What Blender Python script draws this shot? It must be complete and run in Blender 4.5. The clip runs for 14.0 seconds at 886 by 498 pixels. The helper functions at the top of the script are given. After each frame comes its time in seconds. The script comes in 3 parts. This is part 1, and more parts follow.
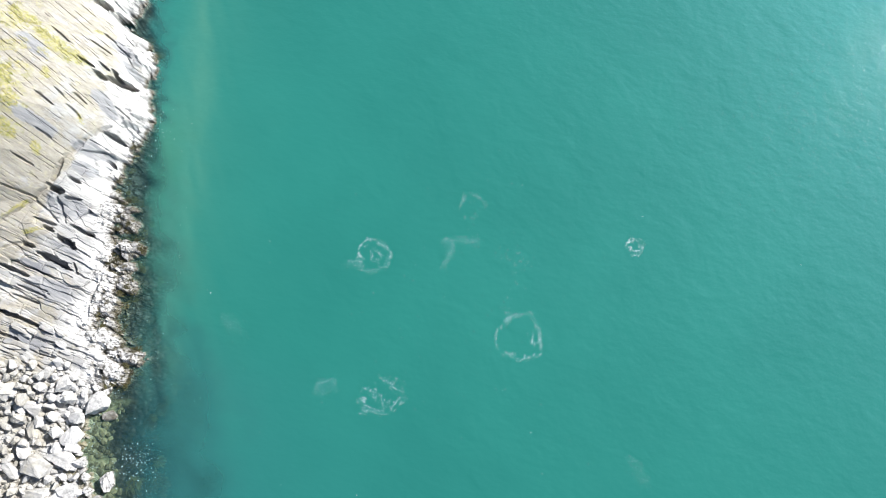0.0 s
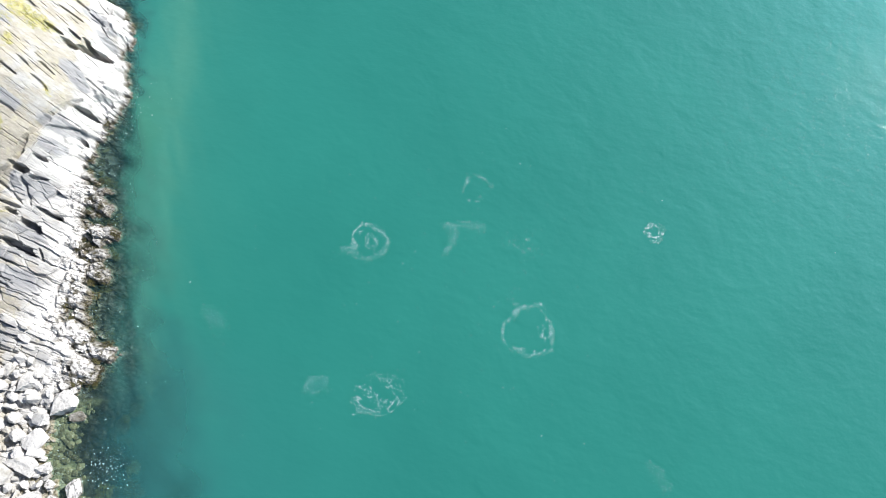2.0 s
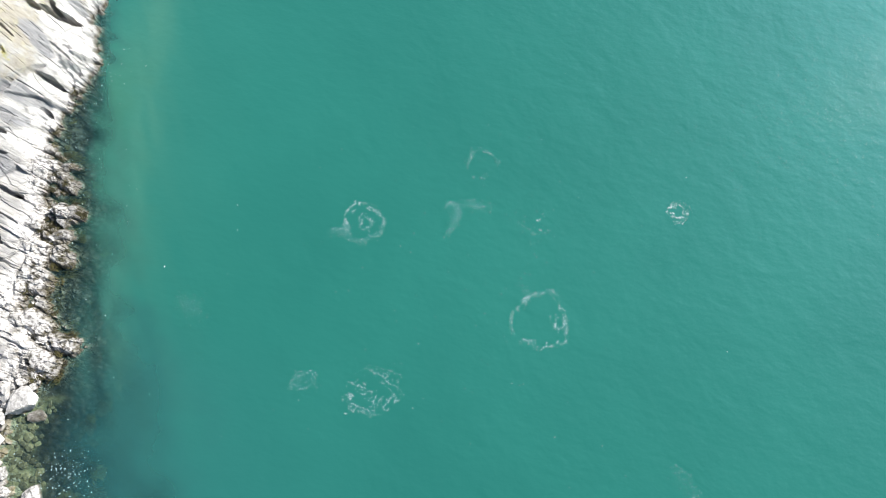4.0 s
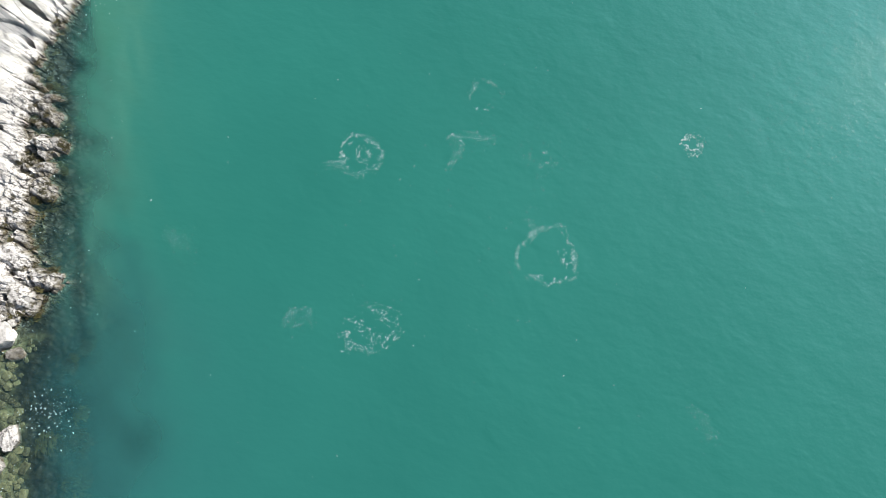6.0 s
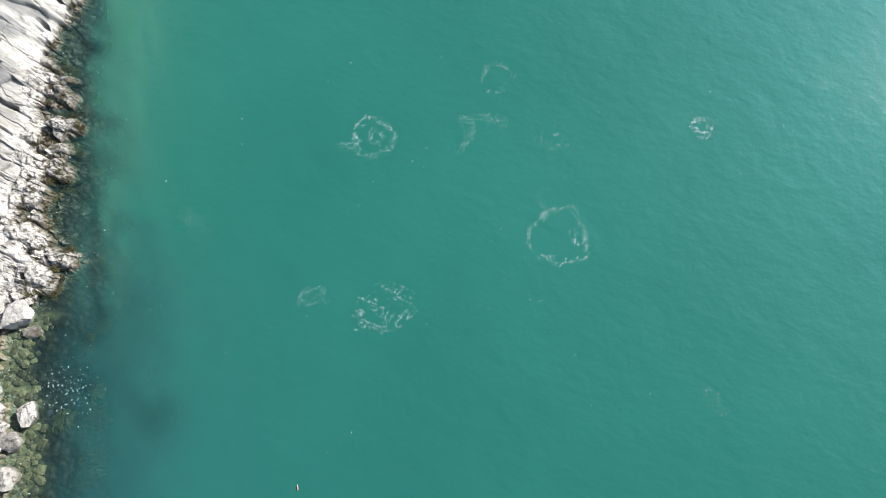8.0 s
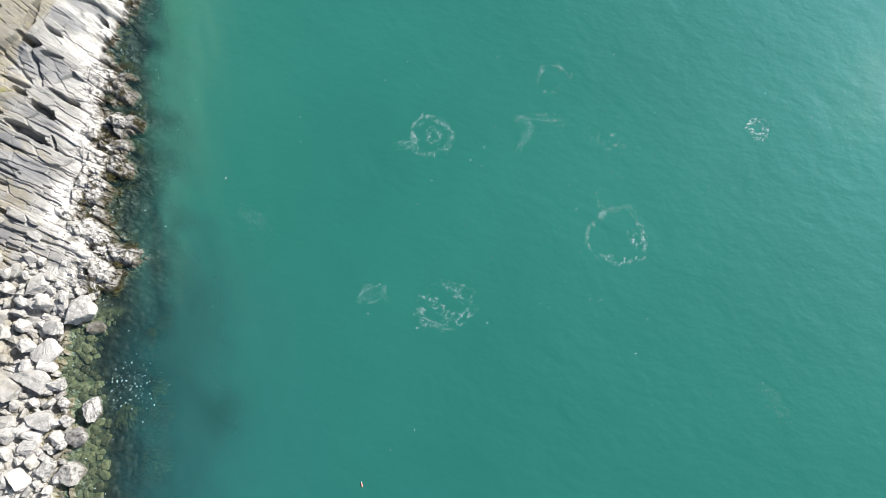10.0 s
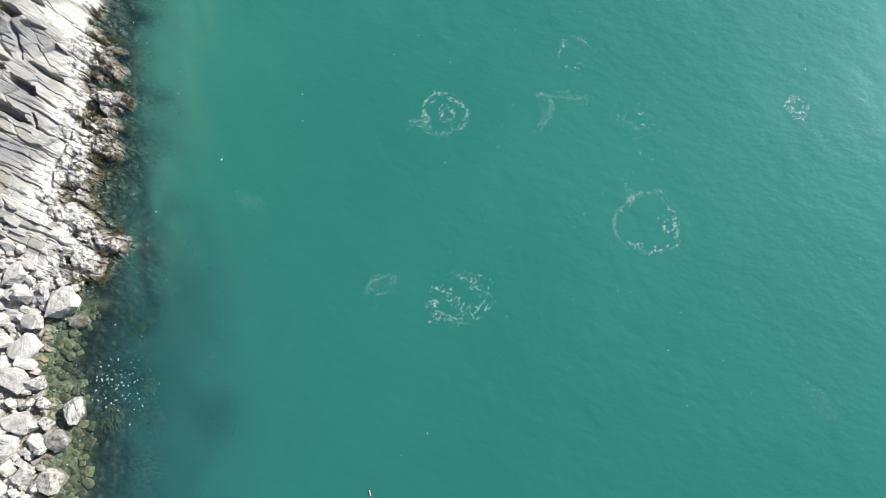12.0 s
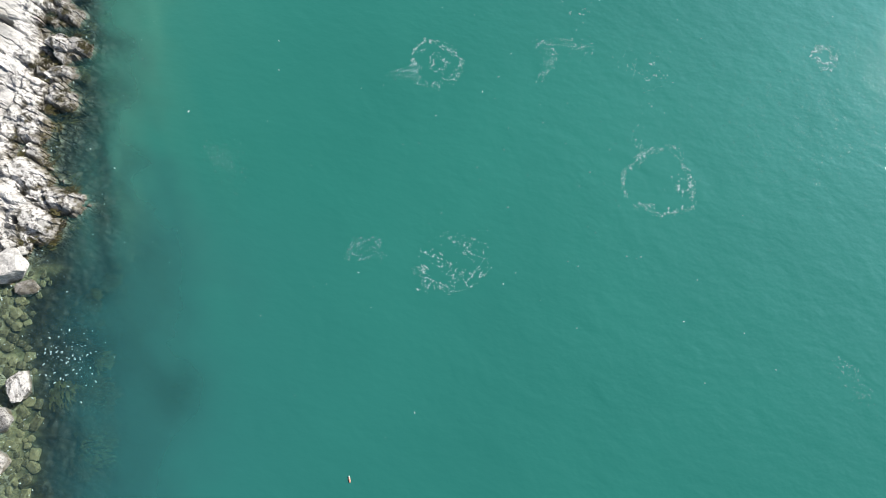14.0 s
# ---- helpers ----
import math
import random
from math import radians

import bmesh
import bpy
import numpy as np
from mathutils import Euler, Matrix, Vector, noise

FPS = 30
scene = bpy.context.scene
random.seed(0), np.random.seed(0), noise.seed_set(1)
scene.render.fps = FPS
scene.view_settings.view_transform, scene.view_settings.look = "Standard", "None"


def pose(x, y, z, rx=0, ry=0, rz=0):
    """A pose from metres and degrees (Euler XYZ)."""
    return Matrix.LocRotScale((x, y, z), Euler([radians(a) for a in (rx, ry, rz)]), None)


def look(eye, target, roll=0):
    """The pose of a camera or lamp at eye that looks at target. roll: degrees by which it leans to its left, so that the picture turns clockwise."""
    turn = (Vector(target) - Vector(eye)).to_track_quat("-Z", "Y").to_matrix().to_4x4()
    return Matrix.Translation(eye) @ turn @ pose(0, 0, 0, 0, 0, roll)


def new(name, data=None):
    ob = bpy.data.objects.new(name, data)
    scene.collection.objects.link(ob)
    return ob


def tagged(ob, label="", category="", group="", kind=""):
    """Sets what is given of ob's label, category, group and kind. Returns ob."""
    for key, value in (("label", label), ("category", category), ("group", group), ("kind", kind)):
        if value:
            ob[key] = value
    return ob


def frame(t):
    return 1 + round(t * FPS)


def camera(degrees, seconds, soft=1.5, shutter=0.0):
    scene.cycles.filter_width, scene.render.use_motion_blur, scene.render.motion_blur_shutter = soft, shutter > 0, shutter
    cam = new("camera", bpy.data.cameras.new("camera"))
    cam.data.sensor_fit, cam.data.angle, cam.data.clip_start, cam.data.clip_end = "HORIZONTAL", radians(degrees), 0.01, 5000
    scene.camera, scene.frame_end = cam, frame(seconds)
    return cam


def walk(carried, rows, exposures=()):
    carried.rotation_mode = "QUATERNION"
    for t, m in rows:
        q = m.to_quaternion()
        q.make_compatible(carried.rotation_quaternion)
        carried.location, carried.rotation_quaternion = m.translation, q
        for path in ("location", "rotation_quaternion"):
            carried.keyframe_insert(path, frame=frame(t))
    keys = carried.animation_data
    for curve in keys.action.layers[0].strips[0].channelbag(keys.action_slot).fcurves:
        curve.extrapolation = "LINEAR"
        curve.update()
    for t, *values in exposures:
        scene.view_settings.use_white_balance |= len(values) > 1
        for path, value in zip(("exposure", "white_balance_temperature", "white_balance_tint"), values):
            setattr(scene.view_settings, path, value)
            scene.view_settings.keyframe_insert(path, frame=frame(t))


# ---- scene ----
# seconds, x, y, z, heading, tilt up from straight down, lean
PATH = [
    (0.0, -4.04, -18.01, 66.54, 0.00, 13.21, -1.15),
    (0.5, -4.21, -18.06, 65.09, -0.00, 13.23, -1.17),
    (1.0, -4.31, -18.04, 63.58, -0.03, 13.25, -1.19),
    (1.5, -4.27, -18.14, 62.01, 0.01, 13.24, -1.24),
    (2.0, -4.26, -18.23, 60.54, 0.08, 13.23, -1.28),
    (2.5, -4.33, -18.24, 59.09, 0.13, 13.22, -1.30),
    (3.0, -4.30, -18.31, 57.67, 0.19, 13.22, -1.33),
    (3.2, -4.30, -18.33, 57.10, 0.19, 13.22, -1.34),
    (4.25, -4.37, -18.97, 53.30, 0.00, 13.25, -1.30),
    (5.3, -4.47, -21.55, 50.54, -0.22, 13.27, -1.25),
    (5.5, -4.44, -22.31, 50.36, -0.16, 13.24, -1.23),
    (6.0, -4.35, -24.03, 50.09, -0.07, 13.18, -1.18),
    (6.5, -4.31, -24.88, 50.00, -0.06, 13.17, -1.15),
    (7.0, -4.42, -25.33, 50.09, -0.00, 13.18, -1.13),
    (7.5, -4.81, -25.63, 50.07, 0.03, 13.19, -1.15),
    (8.0, -5.52, -25.89, 50.12, -0.03, 13.19, -1.21),
    (8.5, -6.76, -26.01, 50.26, 0.10, 13.19, -1.29),
    (9.0, -8.31, -26.08, 50.34, 0.25, 13.18, -1.36),
    (9.2, -8.97, -26.08, 50.40, 0.33, 13.18, -1.37),
    (10.25, -11.35, -26.02, 49.90, 0.42, 13.20, -1.29),
    (11.3, -12.07, -25.93, 47.82, 0.41, 13.22, -1.22),
    (11.5, -12.08, -25.99, 47.26, 0.40, 13.22, -1.22),
    (12.0, -11.98, -26.16, 45.82, 0.44, 13.23, -1.24),
    (12.5, -11.91, -26.38, 44.46, 0.45, 13.23, -1.25),
    (13.0, -11.79, -26.78, 43.05, 0.50, 13.20, -1.26),
    (13.5, -11.56, -27.29, 41.70, 0.48, 13.17, -1.28),
    (14.0, -11.17, -27.88, 40.64, 0.55, 13.14, -1.32),
]
cam = camera(76.0, 14.0, soft=0.6)
walk(cam, [(t, pose(x, y, z, 0, 0, yaw) @ pose(0, 0, 0, tilt, 0, 0) @ pose(0, 0, 0, 0, lean, 0)) for t, x, y, z, yaw, tilt, lean in PATH],
     [(0, 0.85, 6500, 10), (3.2, 0.78, 6600, 10), (5.3, 0.54, 6900, 10), (14, 0.52, 6850, 10)])

# ---- light ----
SUN_AZIMUTH, SUN_ELEVATION = radians(31), radians(35)
world = bpy.data.worlds.new("sky")
scene.world = world
world.use_nodes = True
sky = world.node_tree.nodes.new("ShaderNodeTexSky")
sky.sky_type, sky.sun_disc = "NISHITA", False
sky.sun_elevation, sky.sun_rotation = SUN_ELEVATION, radians(90) - SUN_AZIMUTH
world.node_tree.links.new(sky.outputs[0], world.node_tree.nodes["Background"].inputs[0])
world.node_tree.nodes["Background"].inputs[1].default_value = 0.058
sun = new("sun", bpy.data.lights.new("sun", "SUN"))
sun.data.energy, sun.data.angle, sun.data.color = 4.6, radians(0.53), (1.0, 0.975, 0.93)
sun.matrix_world = look((0, 0, 200), (-math.cos(SUN_AZIMUTH) * math.cos(SUN_ELEVATION), -math.sin(SUN_AZIMUTH) * math.cos(SUN_ELEVATION), 200 - math.sin(SUN_ELEVATION)))


# ---- node material helpers ----
class Nodes:
    def __init__(self, name):
        self.mat = bpy.data.materials.new(name)
        self.mat.use_nodes = True
        self.tree = self.mat.node_tree
        self.tree.nodes.clear()
        self.out = self.tree.nodes.new("ShaderNodeOutputMaterial")

    def put(self, socket, value):
        if isinstance(value, bpy.types.NodeSocket):
            self.tree.links.new(value, socket)
        elif value is not None:
            if socket.type == "RGBA" and len(value) == 3:
                value = (*value, 1)
            socket.default_value = value

    def node(self, kind, out=0, props=None, **inputs):
        n = self.tree.nodes.new("ShaderNode" + kind)
        for k, v in (props or {}).items():
            setattr(n, k, v)
        for k, v in inputs.items():
            self.put(n.inputs[k.replace("_", " ")], v)
        return n.outputs[out]

    def coords(self, scale=(1, 1, 1), turn=0.0, kind="Object"):
        tc = self.tree.nodes.new("ShaderNodeTexCoord")
        m = self.tree.nodes.new("ShaderNodeMapping")
        self.tree.links.new(tc.outputs[kind], m.inputs[0])
        m.vector_type = "TEXTURE"
        m.inputs["Scale"].default_value = [1 / c for c in scale]
        m.inputs["Rotation"].default_value = (0, 0, radians(turn))
        return m.outputs[0]

    def noise(self, scale, detail=4.0, rough=0.55, vector=None, distortion=0.0):
        return self.node("TexNoise", 0, None, Vector=vector or self.coords(), Scale=scale, Detail=detail, Roughness=rough, Distortion=distortion)

    def ramp(self, value, low, high, to0=0.0, to1=1.0):
        n = self.tree.nodes.new("ShaderNodeMapRange")
        n.clamp = True
        for k, v in zip(("Value", "From Min", "From Max", "To Min", "To Max"), (value, low, high, to0, to1)):
            self.put(n.inputs[k], v)
        return n.outputs[0]

    def math(self, op, a, b=None):
        n = self.tree.nodes.new("ShaderNodeMath")
        n.operation = op
        self.put(n.inputs[0], a)
        if b is not None:
            self.put(n.inputs[1], b)
        return n.outputs[0]

    def mix(self, factor, a, b, mode="MIX"):
        n = self.tree.nodes.new("ShaderNodeMix")
        n.data_type, n.blend_type = "RGBA", mode
        self.put(n.inputs[0], factor)
        self.put(n.inputs[6], a)
        self.put(n.inputs[7], b)
        return n.outputs[2]

    def attr(self, name, out=0):
        n = self.tree.nodes.new("ShaderNodeAttribute")
        n.attribute_name = name
        return n.outputs[out]

    def channels(self, colour):
        n = self.tree.nodes.new("ShaderNodeSeparateColor")
        self.put(n.inputs[0], colour)
        return n.outputs

    def bump(self, height, distance, strength=1.0, normal=None):
        return self.node("Bump", 0, None, Height=height, Distance=distance, Strength=strength, Normal=normal)

    def surface(self, **inputs):
        n = self.tree.nodes.new("ShaderNodeBsdfPrincipled")
        for k, v in inputs.items():
            self.put(n.inputs[k.replace("_", " ")], v)
        self.tree.links.new(n.outputs[0], self.out.inputs[0])
        return self.mat


STRIKE = -28.0   # the heading of the beds on plan, in degrees


def rock_colours(n, bleach, tide, warm, olive=0.0, where=None, crusty=0.0):
    """Pale weathered slate: beige above, bleached white by the splash, dark with weed at the tide line."""
    stretched = n.coords((0.35, 3.2, 1.0), STRIKE)
    grain = n.noise(1.0, 6, 0.6, stretched)
    blotch = n.noise(0.6, 6, 0.65, where)
    fine = n.noise(8.0, 6, 0.75, where)
    tiny = n.noise(17.0, 4, 0.7, where)
    lichen = n.noise(1.5, 6, 0.72, where)
    cool = n.mix(n.ramp(grain, 0.35, 0.65), (0.33, 0.335, 0.345), (0.49, 0.49, 0.49))
    beige = n.mix(n.ramp(grain, 0.32, 0.68), (0.275, 0.255, 0.215), (0.42, 0.395, 0.34))
    base = n.mix(n.ramp(n.math("ADD", warm, n.ramp(blotch, 0.3, 0.7, -0.75, 0.6)), 0.25, 0.75), cool, beige)
    base = n.mix(n.ramp(fine, 0.40, 0.62, 0.0, 0.35), base, (0.49, 0.47, 0.43))
    base = n.mix(n.ramp(tiny, 0.38, 0.54, 0.30, 0.0), base, (0.13, 0.125, 0.115))
    base = n.mix(n.math("MULTIPLY", n.ramp(lichen, 0.52, 0.62, 0, 0.6), warm), base, (0.46, 0.43, 0.30))
    spots = n.ramp(n.noise(4.5, 5, 0.8, where), 0.57, 0.63)
    base = n.mix(n.math("MULTIPLY", n.math("MULTIPLY", spots, warm), 0.45), base, (0.52, 0.50, 0.42))
    white = n.mix(n.ramp(n.math("ADD", n.math("MULTIPLY", fine, 0.6), n.math("MULTIPLY", tiny, 0.4)), 0.38, 0.54), (0.46, 0.455, 0.45), (0.73, 0.72, 0.71))
    base = n.mix(n.math("MULTIPLY", bleach, n.ramp(blotch, 0.30, 0.50, 0.45, 1.0)), base, white)
    # black lichen and barnacle crust in patches above the tide
    patchy = n.math("MULTIPLY", n.ramp(n.noise(3.2, 6, 0.8, where), 0.50, 0.57), n.ramp(tiny, 0.36, 0.52, 0.45, 1.0))
    base = n.mix(n.math("MULTIPLY", crusty, n.math("MULTIPLY", patchy, 0.92)), base, (0.036, 0.032, 0.028))
    weed = n.mix(n.ramp(n.noise(3.5, 5, 0.7, where), 0.35, 0.62), (0.020, 0.018, 0.014), (0.105, 0.090, 0.045))
    sand = n.mix(n.ramp(n.noise(2.0, 5, 0.7, where), 0.35, 0.65), (0.105, 0.095, 0.048), (0.30, 0.27, 0.155))
    # below the lowest tide a carpet of blackish kelp covers the rock
    carpet = n.mix(n.ramp(n.noise(2.4, 5, 0.7, where), 0.40, 0.66), (0.006, 0.007, 0.007), (0.036, 0.033, 0.017))
    weed = n.mix(n.ramp(tide, 1.05, 1.4), weed, carpet)
    weed = n.mix(olive, weed, sand)
    crust = n.ramp(n.noise(2.6, 6, 0.75, where), 0.50, 0.56)
    return n.mix(n.math("MULTIPLY", tide, n.ramp(crust, 0, 1, 0.70, 1.0)), base, weed), grain, fine


def bedrock_material():
    n = Nodes("weathered bedrock")
    zone = n.channels(n.attr("zone"))
    blotch = n.noise(0.5, 4, 0.6)
    colour, grain, fine = rock_colours(n, zone[0], zone[1], n.attr("warm", 2), n.attr("olive", 2), None, n.attr("crusty", 2))
    # slate-grey patches put the shade of faces turned from the sun into the colour
    colour = n.mix(n.math("MULTIPLY", n.attr("shaded_face", 2), n.ramp(grain, 0.3, 0.7, 0.75, 0.35)), colour, (0.20, 0.21, 0.235))
    turf = n.mix(n.ramp(n.noise(2.2, 5, 0.7), 0.35, 0.65), (0.20, 0.23, 0.05), (0.50, 0.44, 0.20))
    colour = n.mix(n.math("MULTIPLY", zone[2], n.ramp(n.noise(4.0, 5, 0.7), 0.38, 0.55)), colour, turf)
    thin = n.noise(1.0, 3, 0.5, n.coords((0.16, 4.2, 0.6), STRIKE), 0.25)
    lines = n.ramp(n.math("ABSOLUTE", n.math("SUBTRACT", thin, 0.5)), 0.0, 0.012)
    split = n.math("MAXIMUM", lines, n.ramp(blotch, 0.50, 0.60))
    colour = n.mix(n.ramp(split, 0.0, 1.0, 0.45, 0.0), colour, (0.07, 0.065, 0.06))
    b = n.bump(split, 0.05, 0.7)
    b = n.bump(grain, 0.05, 0.4, b)
    b = n.bump(fine, 0.03, 0.45, b)
    return n.surface(Base_Color=colour, Roughness=n.ramp(zone[1], 0, 1, 0.85, 0.5), Normal=b)


def boulder_material(name="fallen slate", crust=0.0):
    n = Nodes(name)
    info = n.tree.nodes.new("ShaderNodeObjectInfo")
    low = n.node("NewGeometry", 0)
    sep = n.tree.nodes.new("ShaderNodeSeparateXYZ")
    n.put(sep.inputs[0], low)
    wob = n.noise(1.1, 4, 0.6, low)
    tide = n.ramp(n.math("ADD", sep.outputs[2], n.math("MULTIPLY", wob, 0.8)), 0.55, 0.85, 1.0, 0.0)
    inland_here = n.ramp(sep.outputs[0], -47.0, -43.0, 0.0, 0.75)
    own = info.outputs["Random"]
    bleach = n.math("MULTIPLY", n.ramp(n.math("ADD", n.noise(1.6, 5, 0.65, low), n.math("MULTIPLY", own, 0.5)), 0.40, 0.80), n.math("ADD", inland_here, 0.5))
    warm = n.ramp(n.math("ADD", sep.outputs[0], n.math("MULTIPLY", own, 6.0)), -38.0, -50.0, 0.1, 0.9)
    crusty = n.math("MULTIPLY", n.ramp(sep.outputs[0], -44.5, -41.0), n.ramp(n.math("FRACT", n.math("MULTIPLY", own, 3.7)), 0.3, 0.6, 0.25, 1.0))
    colour, grain, fine = rock_colours(n, bleach, tide, warm, 0.25, low, n.math("MAXIMUM", crusty, crust))
    colour = n.mix(n.ramp(n.math("FRACT", n.math("MULTIPLY", own, 7.31)), 0.3, 1.0, 0.0, 0.22), colour, (0.20, 0.20, 0.205), "MIX")
    streak = n.noise(1.0, 5, 0.7, n.coords((1.2, 7.0, 7.0), 20))
    colour = n.mix(n.ramp(streak, 0.50, 0.68, 0, 0.4), colour, (0.17, 0.165, 0.155))
    colour = n.mix(n.ramp(n.noise(3.4, 6, 0.75, low), 0.57, 0.66, 0, 0.55), colour, (0.11, 0.105, 0.10))
    colour = n.mix(crust * 0.25, colour, (0.16, 0.15, 0.135))
    b = n.bump(streak, 0.06, 0.6)
    b = n.bump(fine, 0.06, 0.8, b)
    return n.surface(Base_Color=colour, Roughness=n.ramp(tide, 0, 1, 0.85, 0.45), Normal=b)


def layer_material(name, share):
    """One layer of cloudy water under the surface: lets most light through, scatters the given share."""
    n = Nodes(name)
    body = n.mix(n.ramp(n.noise(0.12, 4, 0.6), 0.35, 0.65), (0.034, 0.122, 0.165), (0.030, 0.135, 0.165))
    body = n.mix(n.attr("green", 2), body, (0.030, 0.130, 0.125))
    body = n.mix(n.ramp(n.attr("cloud", 2), 0.35, 1.0), (0.014, 0.052, 0.074), body)
    share = n.math("MULTIPLY", n.attr("cloud", 2), share)
    mixed = n.tree.nodes.new("ShaderNodeMixShader")
    clear = n.node("BsdfTransparent", 0, None, Color=(0.93, 0.97, 0.97))
    for i, v in enumerate((share, clear, n.node("BsdfDiffuse", 0, None, Color=body))):
        n.put(mixed.inputs[i], v)
    n.tree.links.new(mixed.outputs[0], n.out.inputs[0])
    return n.mat


def sea_material():
    n = Nodes("green sea water")
    murk = n.attr("murk", 2)
    silt = n.attr("silt", 2)
    drift = n.noise(0.045, 4, 0.6)
    deep = n.mix(n.ramp(drift, 0.35, 0.65), (0.013, 0.157, 0.131), (0.016, 0.175, 0.145))
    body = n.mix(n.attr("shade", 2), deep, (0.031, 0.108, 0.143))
    body = n.mix(n.attr("lime", 2), body, (0.044, 0.170, 0.102))
    body = n.mix(silt, body, (0.050, 0.210, 0.160))
    # half-clear water gets a brighter colour, painting back light the layers below lose
    body = n.mix(n.ramp(murk, 0.15, 1.0, 0.0, 1.0), n.mix(1.0, body, (0.020, 0.075, 0.080), "ADD"), body)
    # ripples: two crossing wind seas and a fine chop
    w1 = n.noise(0.62, 3, 0.6, n.coords((1.0, 0.6, 1), 66), 0.1)
    w2 = n.noise(1.55, 3, 0.62, n.coords((1.0, 0.55, 1), 82), 0.0)
    w3 = n.noise(0.25, 2, 0.5, n.coords((1.0, 0.75, 1), 50), 0.6)
    b = n.bump(w3, 0.10, 1.0)
    b = n.bump(w1, 0.075, 1.0, b)
    b = n.bump(w2, 0.042, 1.0, b)
    soft_b = n.bump(w2, 0.006, 1.0, n.bump(w1, 0.016, 1.0, n.bump(w3, 0.035, 1.0)))
    scatter = n.node("BsdfDiffuse", 0, None, Color=body, Normal=soft_b)
    clear = n.node("BsdfTransparent", 0, None, Color=(0.80, 0.93, 0.90))
    inside = n.tree.nodes.new("ShaderNodeMixShader")
    for i, v in enumerate((murk, clear, scatter)):
        n.put(inside.inputs[i], v)
    broad = n.node("BsdfAnisotropic", 0, None, Color=(0.50, 0.84, 1.0), Roughness=0.66, Normal=b)
    chop = n.bump(n.noise(4.2, 3, 0.6, n.coords((1.0, 0.55, 1), 12), 0.3), 0.03, 1.0, n.bump(w2, 0.03, 1.0, n.bump(w1, 0.07, 1.0)))
    keen = n.node("BsdfAnisotropic", 0, None, Color=(1, 1, 1), Roughness=0.07, Normal=chop)
    both = n.tree.nodes.new("ShaderNodeMixShader")
    for i, v in enumerate((0.018, broad, keen)):
        n.put(both.inputs[i], v)
    gloss = both.outputs[0]
    top = n.tree.nodes.new("ShaderNodeMixShader")
    for i, v in enumerate((n.math("ADD", 0.018, n.math("MULTIPLY", 0.20, n.math("POWER", n.node("LayerWeight", 1, None, Blend=0.5, Normal=b), 2.0))), inside.outputs[0], gloss)):
        n.put(top.inputs[i], v)
    n.tree.links.new(top.outputs[0], n.out.inputs[0])
    return n.mat


def plain_material(name, a, b, scale, rough, relief=0.02):
    n = Nodes(name)
    t = n.noise(scale, 5, 0.65)
    info = n.tree.nodes.new("ShaderNodeObjectInfo")
    colour = n.mix(n.ramp(n.math("ADD", t, n.math("MULTIPLY", info.outputs["Random"], 0.3)), 0.45, 0.8), a, b)
    return n.surface(Base_Color=colour, Roughness=rough, Normal=n.bump(t, relief))


def foam_material():
    """Thin foam: broken bubbles through which part of the water shows."""
    n = Nodes("white foam")
    t = n.noise(9.0, 4, 0.65)
    mixed = n.tree.nodes.new("ShaderNodeMixShader")
    white = n.node("BsdfDiffuse", 0, None, Color=n.mix(t, (0.52, 0.70, 0.72), (0.70, 0.86, 0.88)))
    for i, v in enumerate((n.ramp(t, 0.35, 0.65, 0.42, 0.90), n.node("BsdfTransparent", 0), white)):
        n.put(mixed.inputs[i], v)
    n.tree.links.new(mixed.outputs[0], n.out.inputs[0])
    return n.mat


ROCK, BOULDER, SEA = bedrock_material(), boulder_material(), sea_material()
WEED = plain_material("brown wrack", (0.028, 0.025, 0.011), (0.125, 0.115, 0.045), 2.0, 0.5)
KELP = plain_material("dark kelp", (0.010, 0.012, 0.009), (0.048, 0.044, 0.026), 1.5, 0.5)
FOAM = foam_material()
GRASS = plain_material("dry coastal grass", (0.19, 0.23, 0.045), (0.50, 0.44, 0.17), 0.8, 0.8)
SUNKEN = plain_material("weedy sunken stone", (0.050, 0.044, 0.026), (0.235, 0.20, 0.112), 2.4, 0.7)
CORK = plain_material("orange float", (0.62, 0.27, 0.19), (0.80, 0.52, 0.44), 12.0, 0.6)


# ---- the lie of the land ----
def hashed(i, j, seed):
    h = np.sin(np.asarray(i) * 127.1 + np.asarray(j) * 311.7 + seed * 74.7) * 43758.5453
    return h - np.floor(h)


def vnoise(x, y, seed=0):
    """Smooth value noise, 0 to 1, of unit cell."""
    i, j = np.floor(x), np.floor(y)
    fx, fy = x - i, y - j
    fx, fy = fx * fx * (3 - 2 * fx), fy * fy * (3 - 2 * fy)
    a, b = hashed(i, j, seed), hashed(i + 1, j, seed)
    c, d = hashed(i, j + 1, seed), hashed(i + 1, j + 1, seed)
    return (a * (1 - fx) + b * fx) * (1 - fy) + (c * (1 - fx) + d * fx) * fy


def fnoise(x, y, seed=0, octaves=4):
    s, amp, tot = 0, 1.0, 0
    for k in range(octaves):
        s = s + amp * vnoise(x * 2 ** k, y * 2 ** k, seed + k)
        tot += amp
        amp *= 0.5
    return s / tot


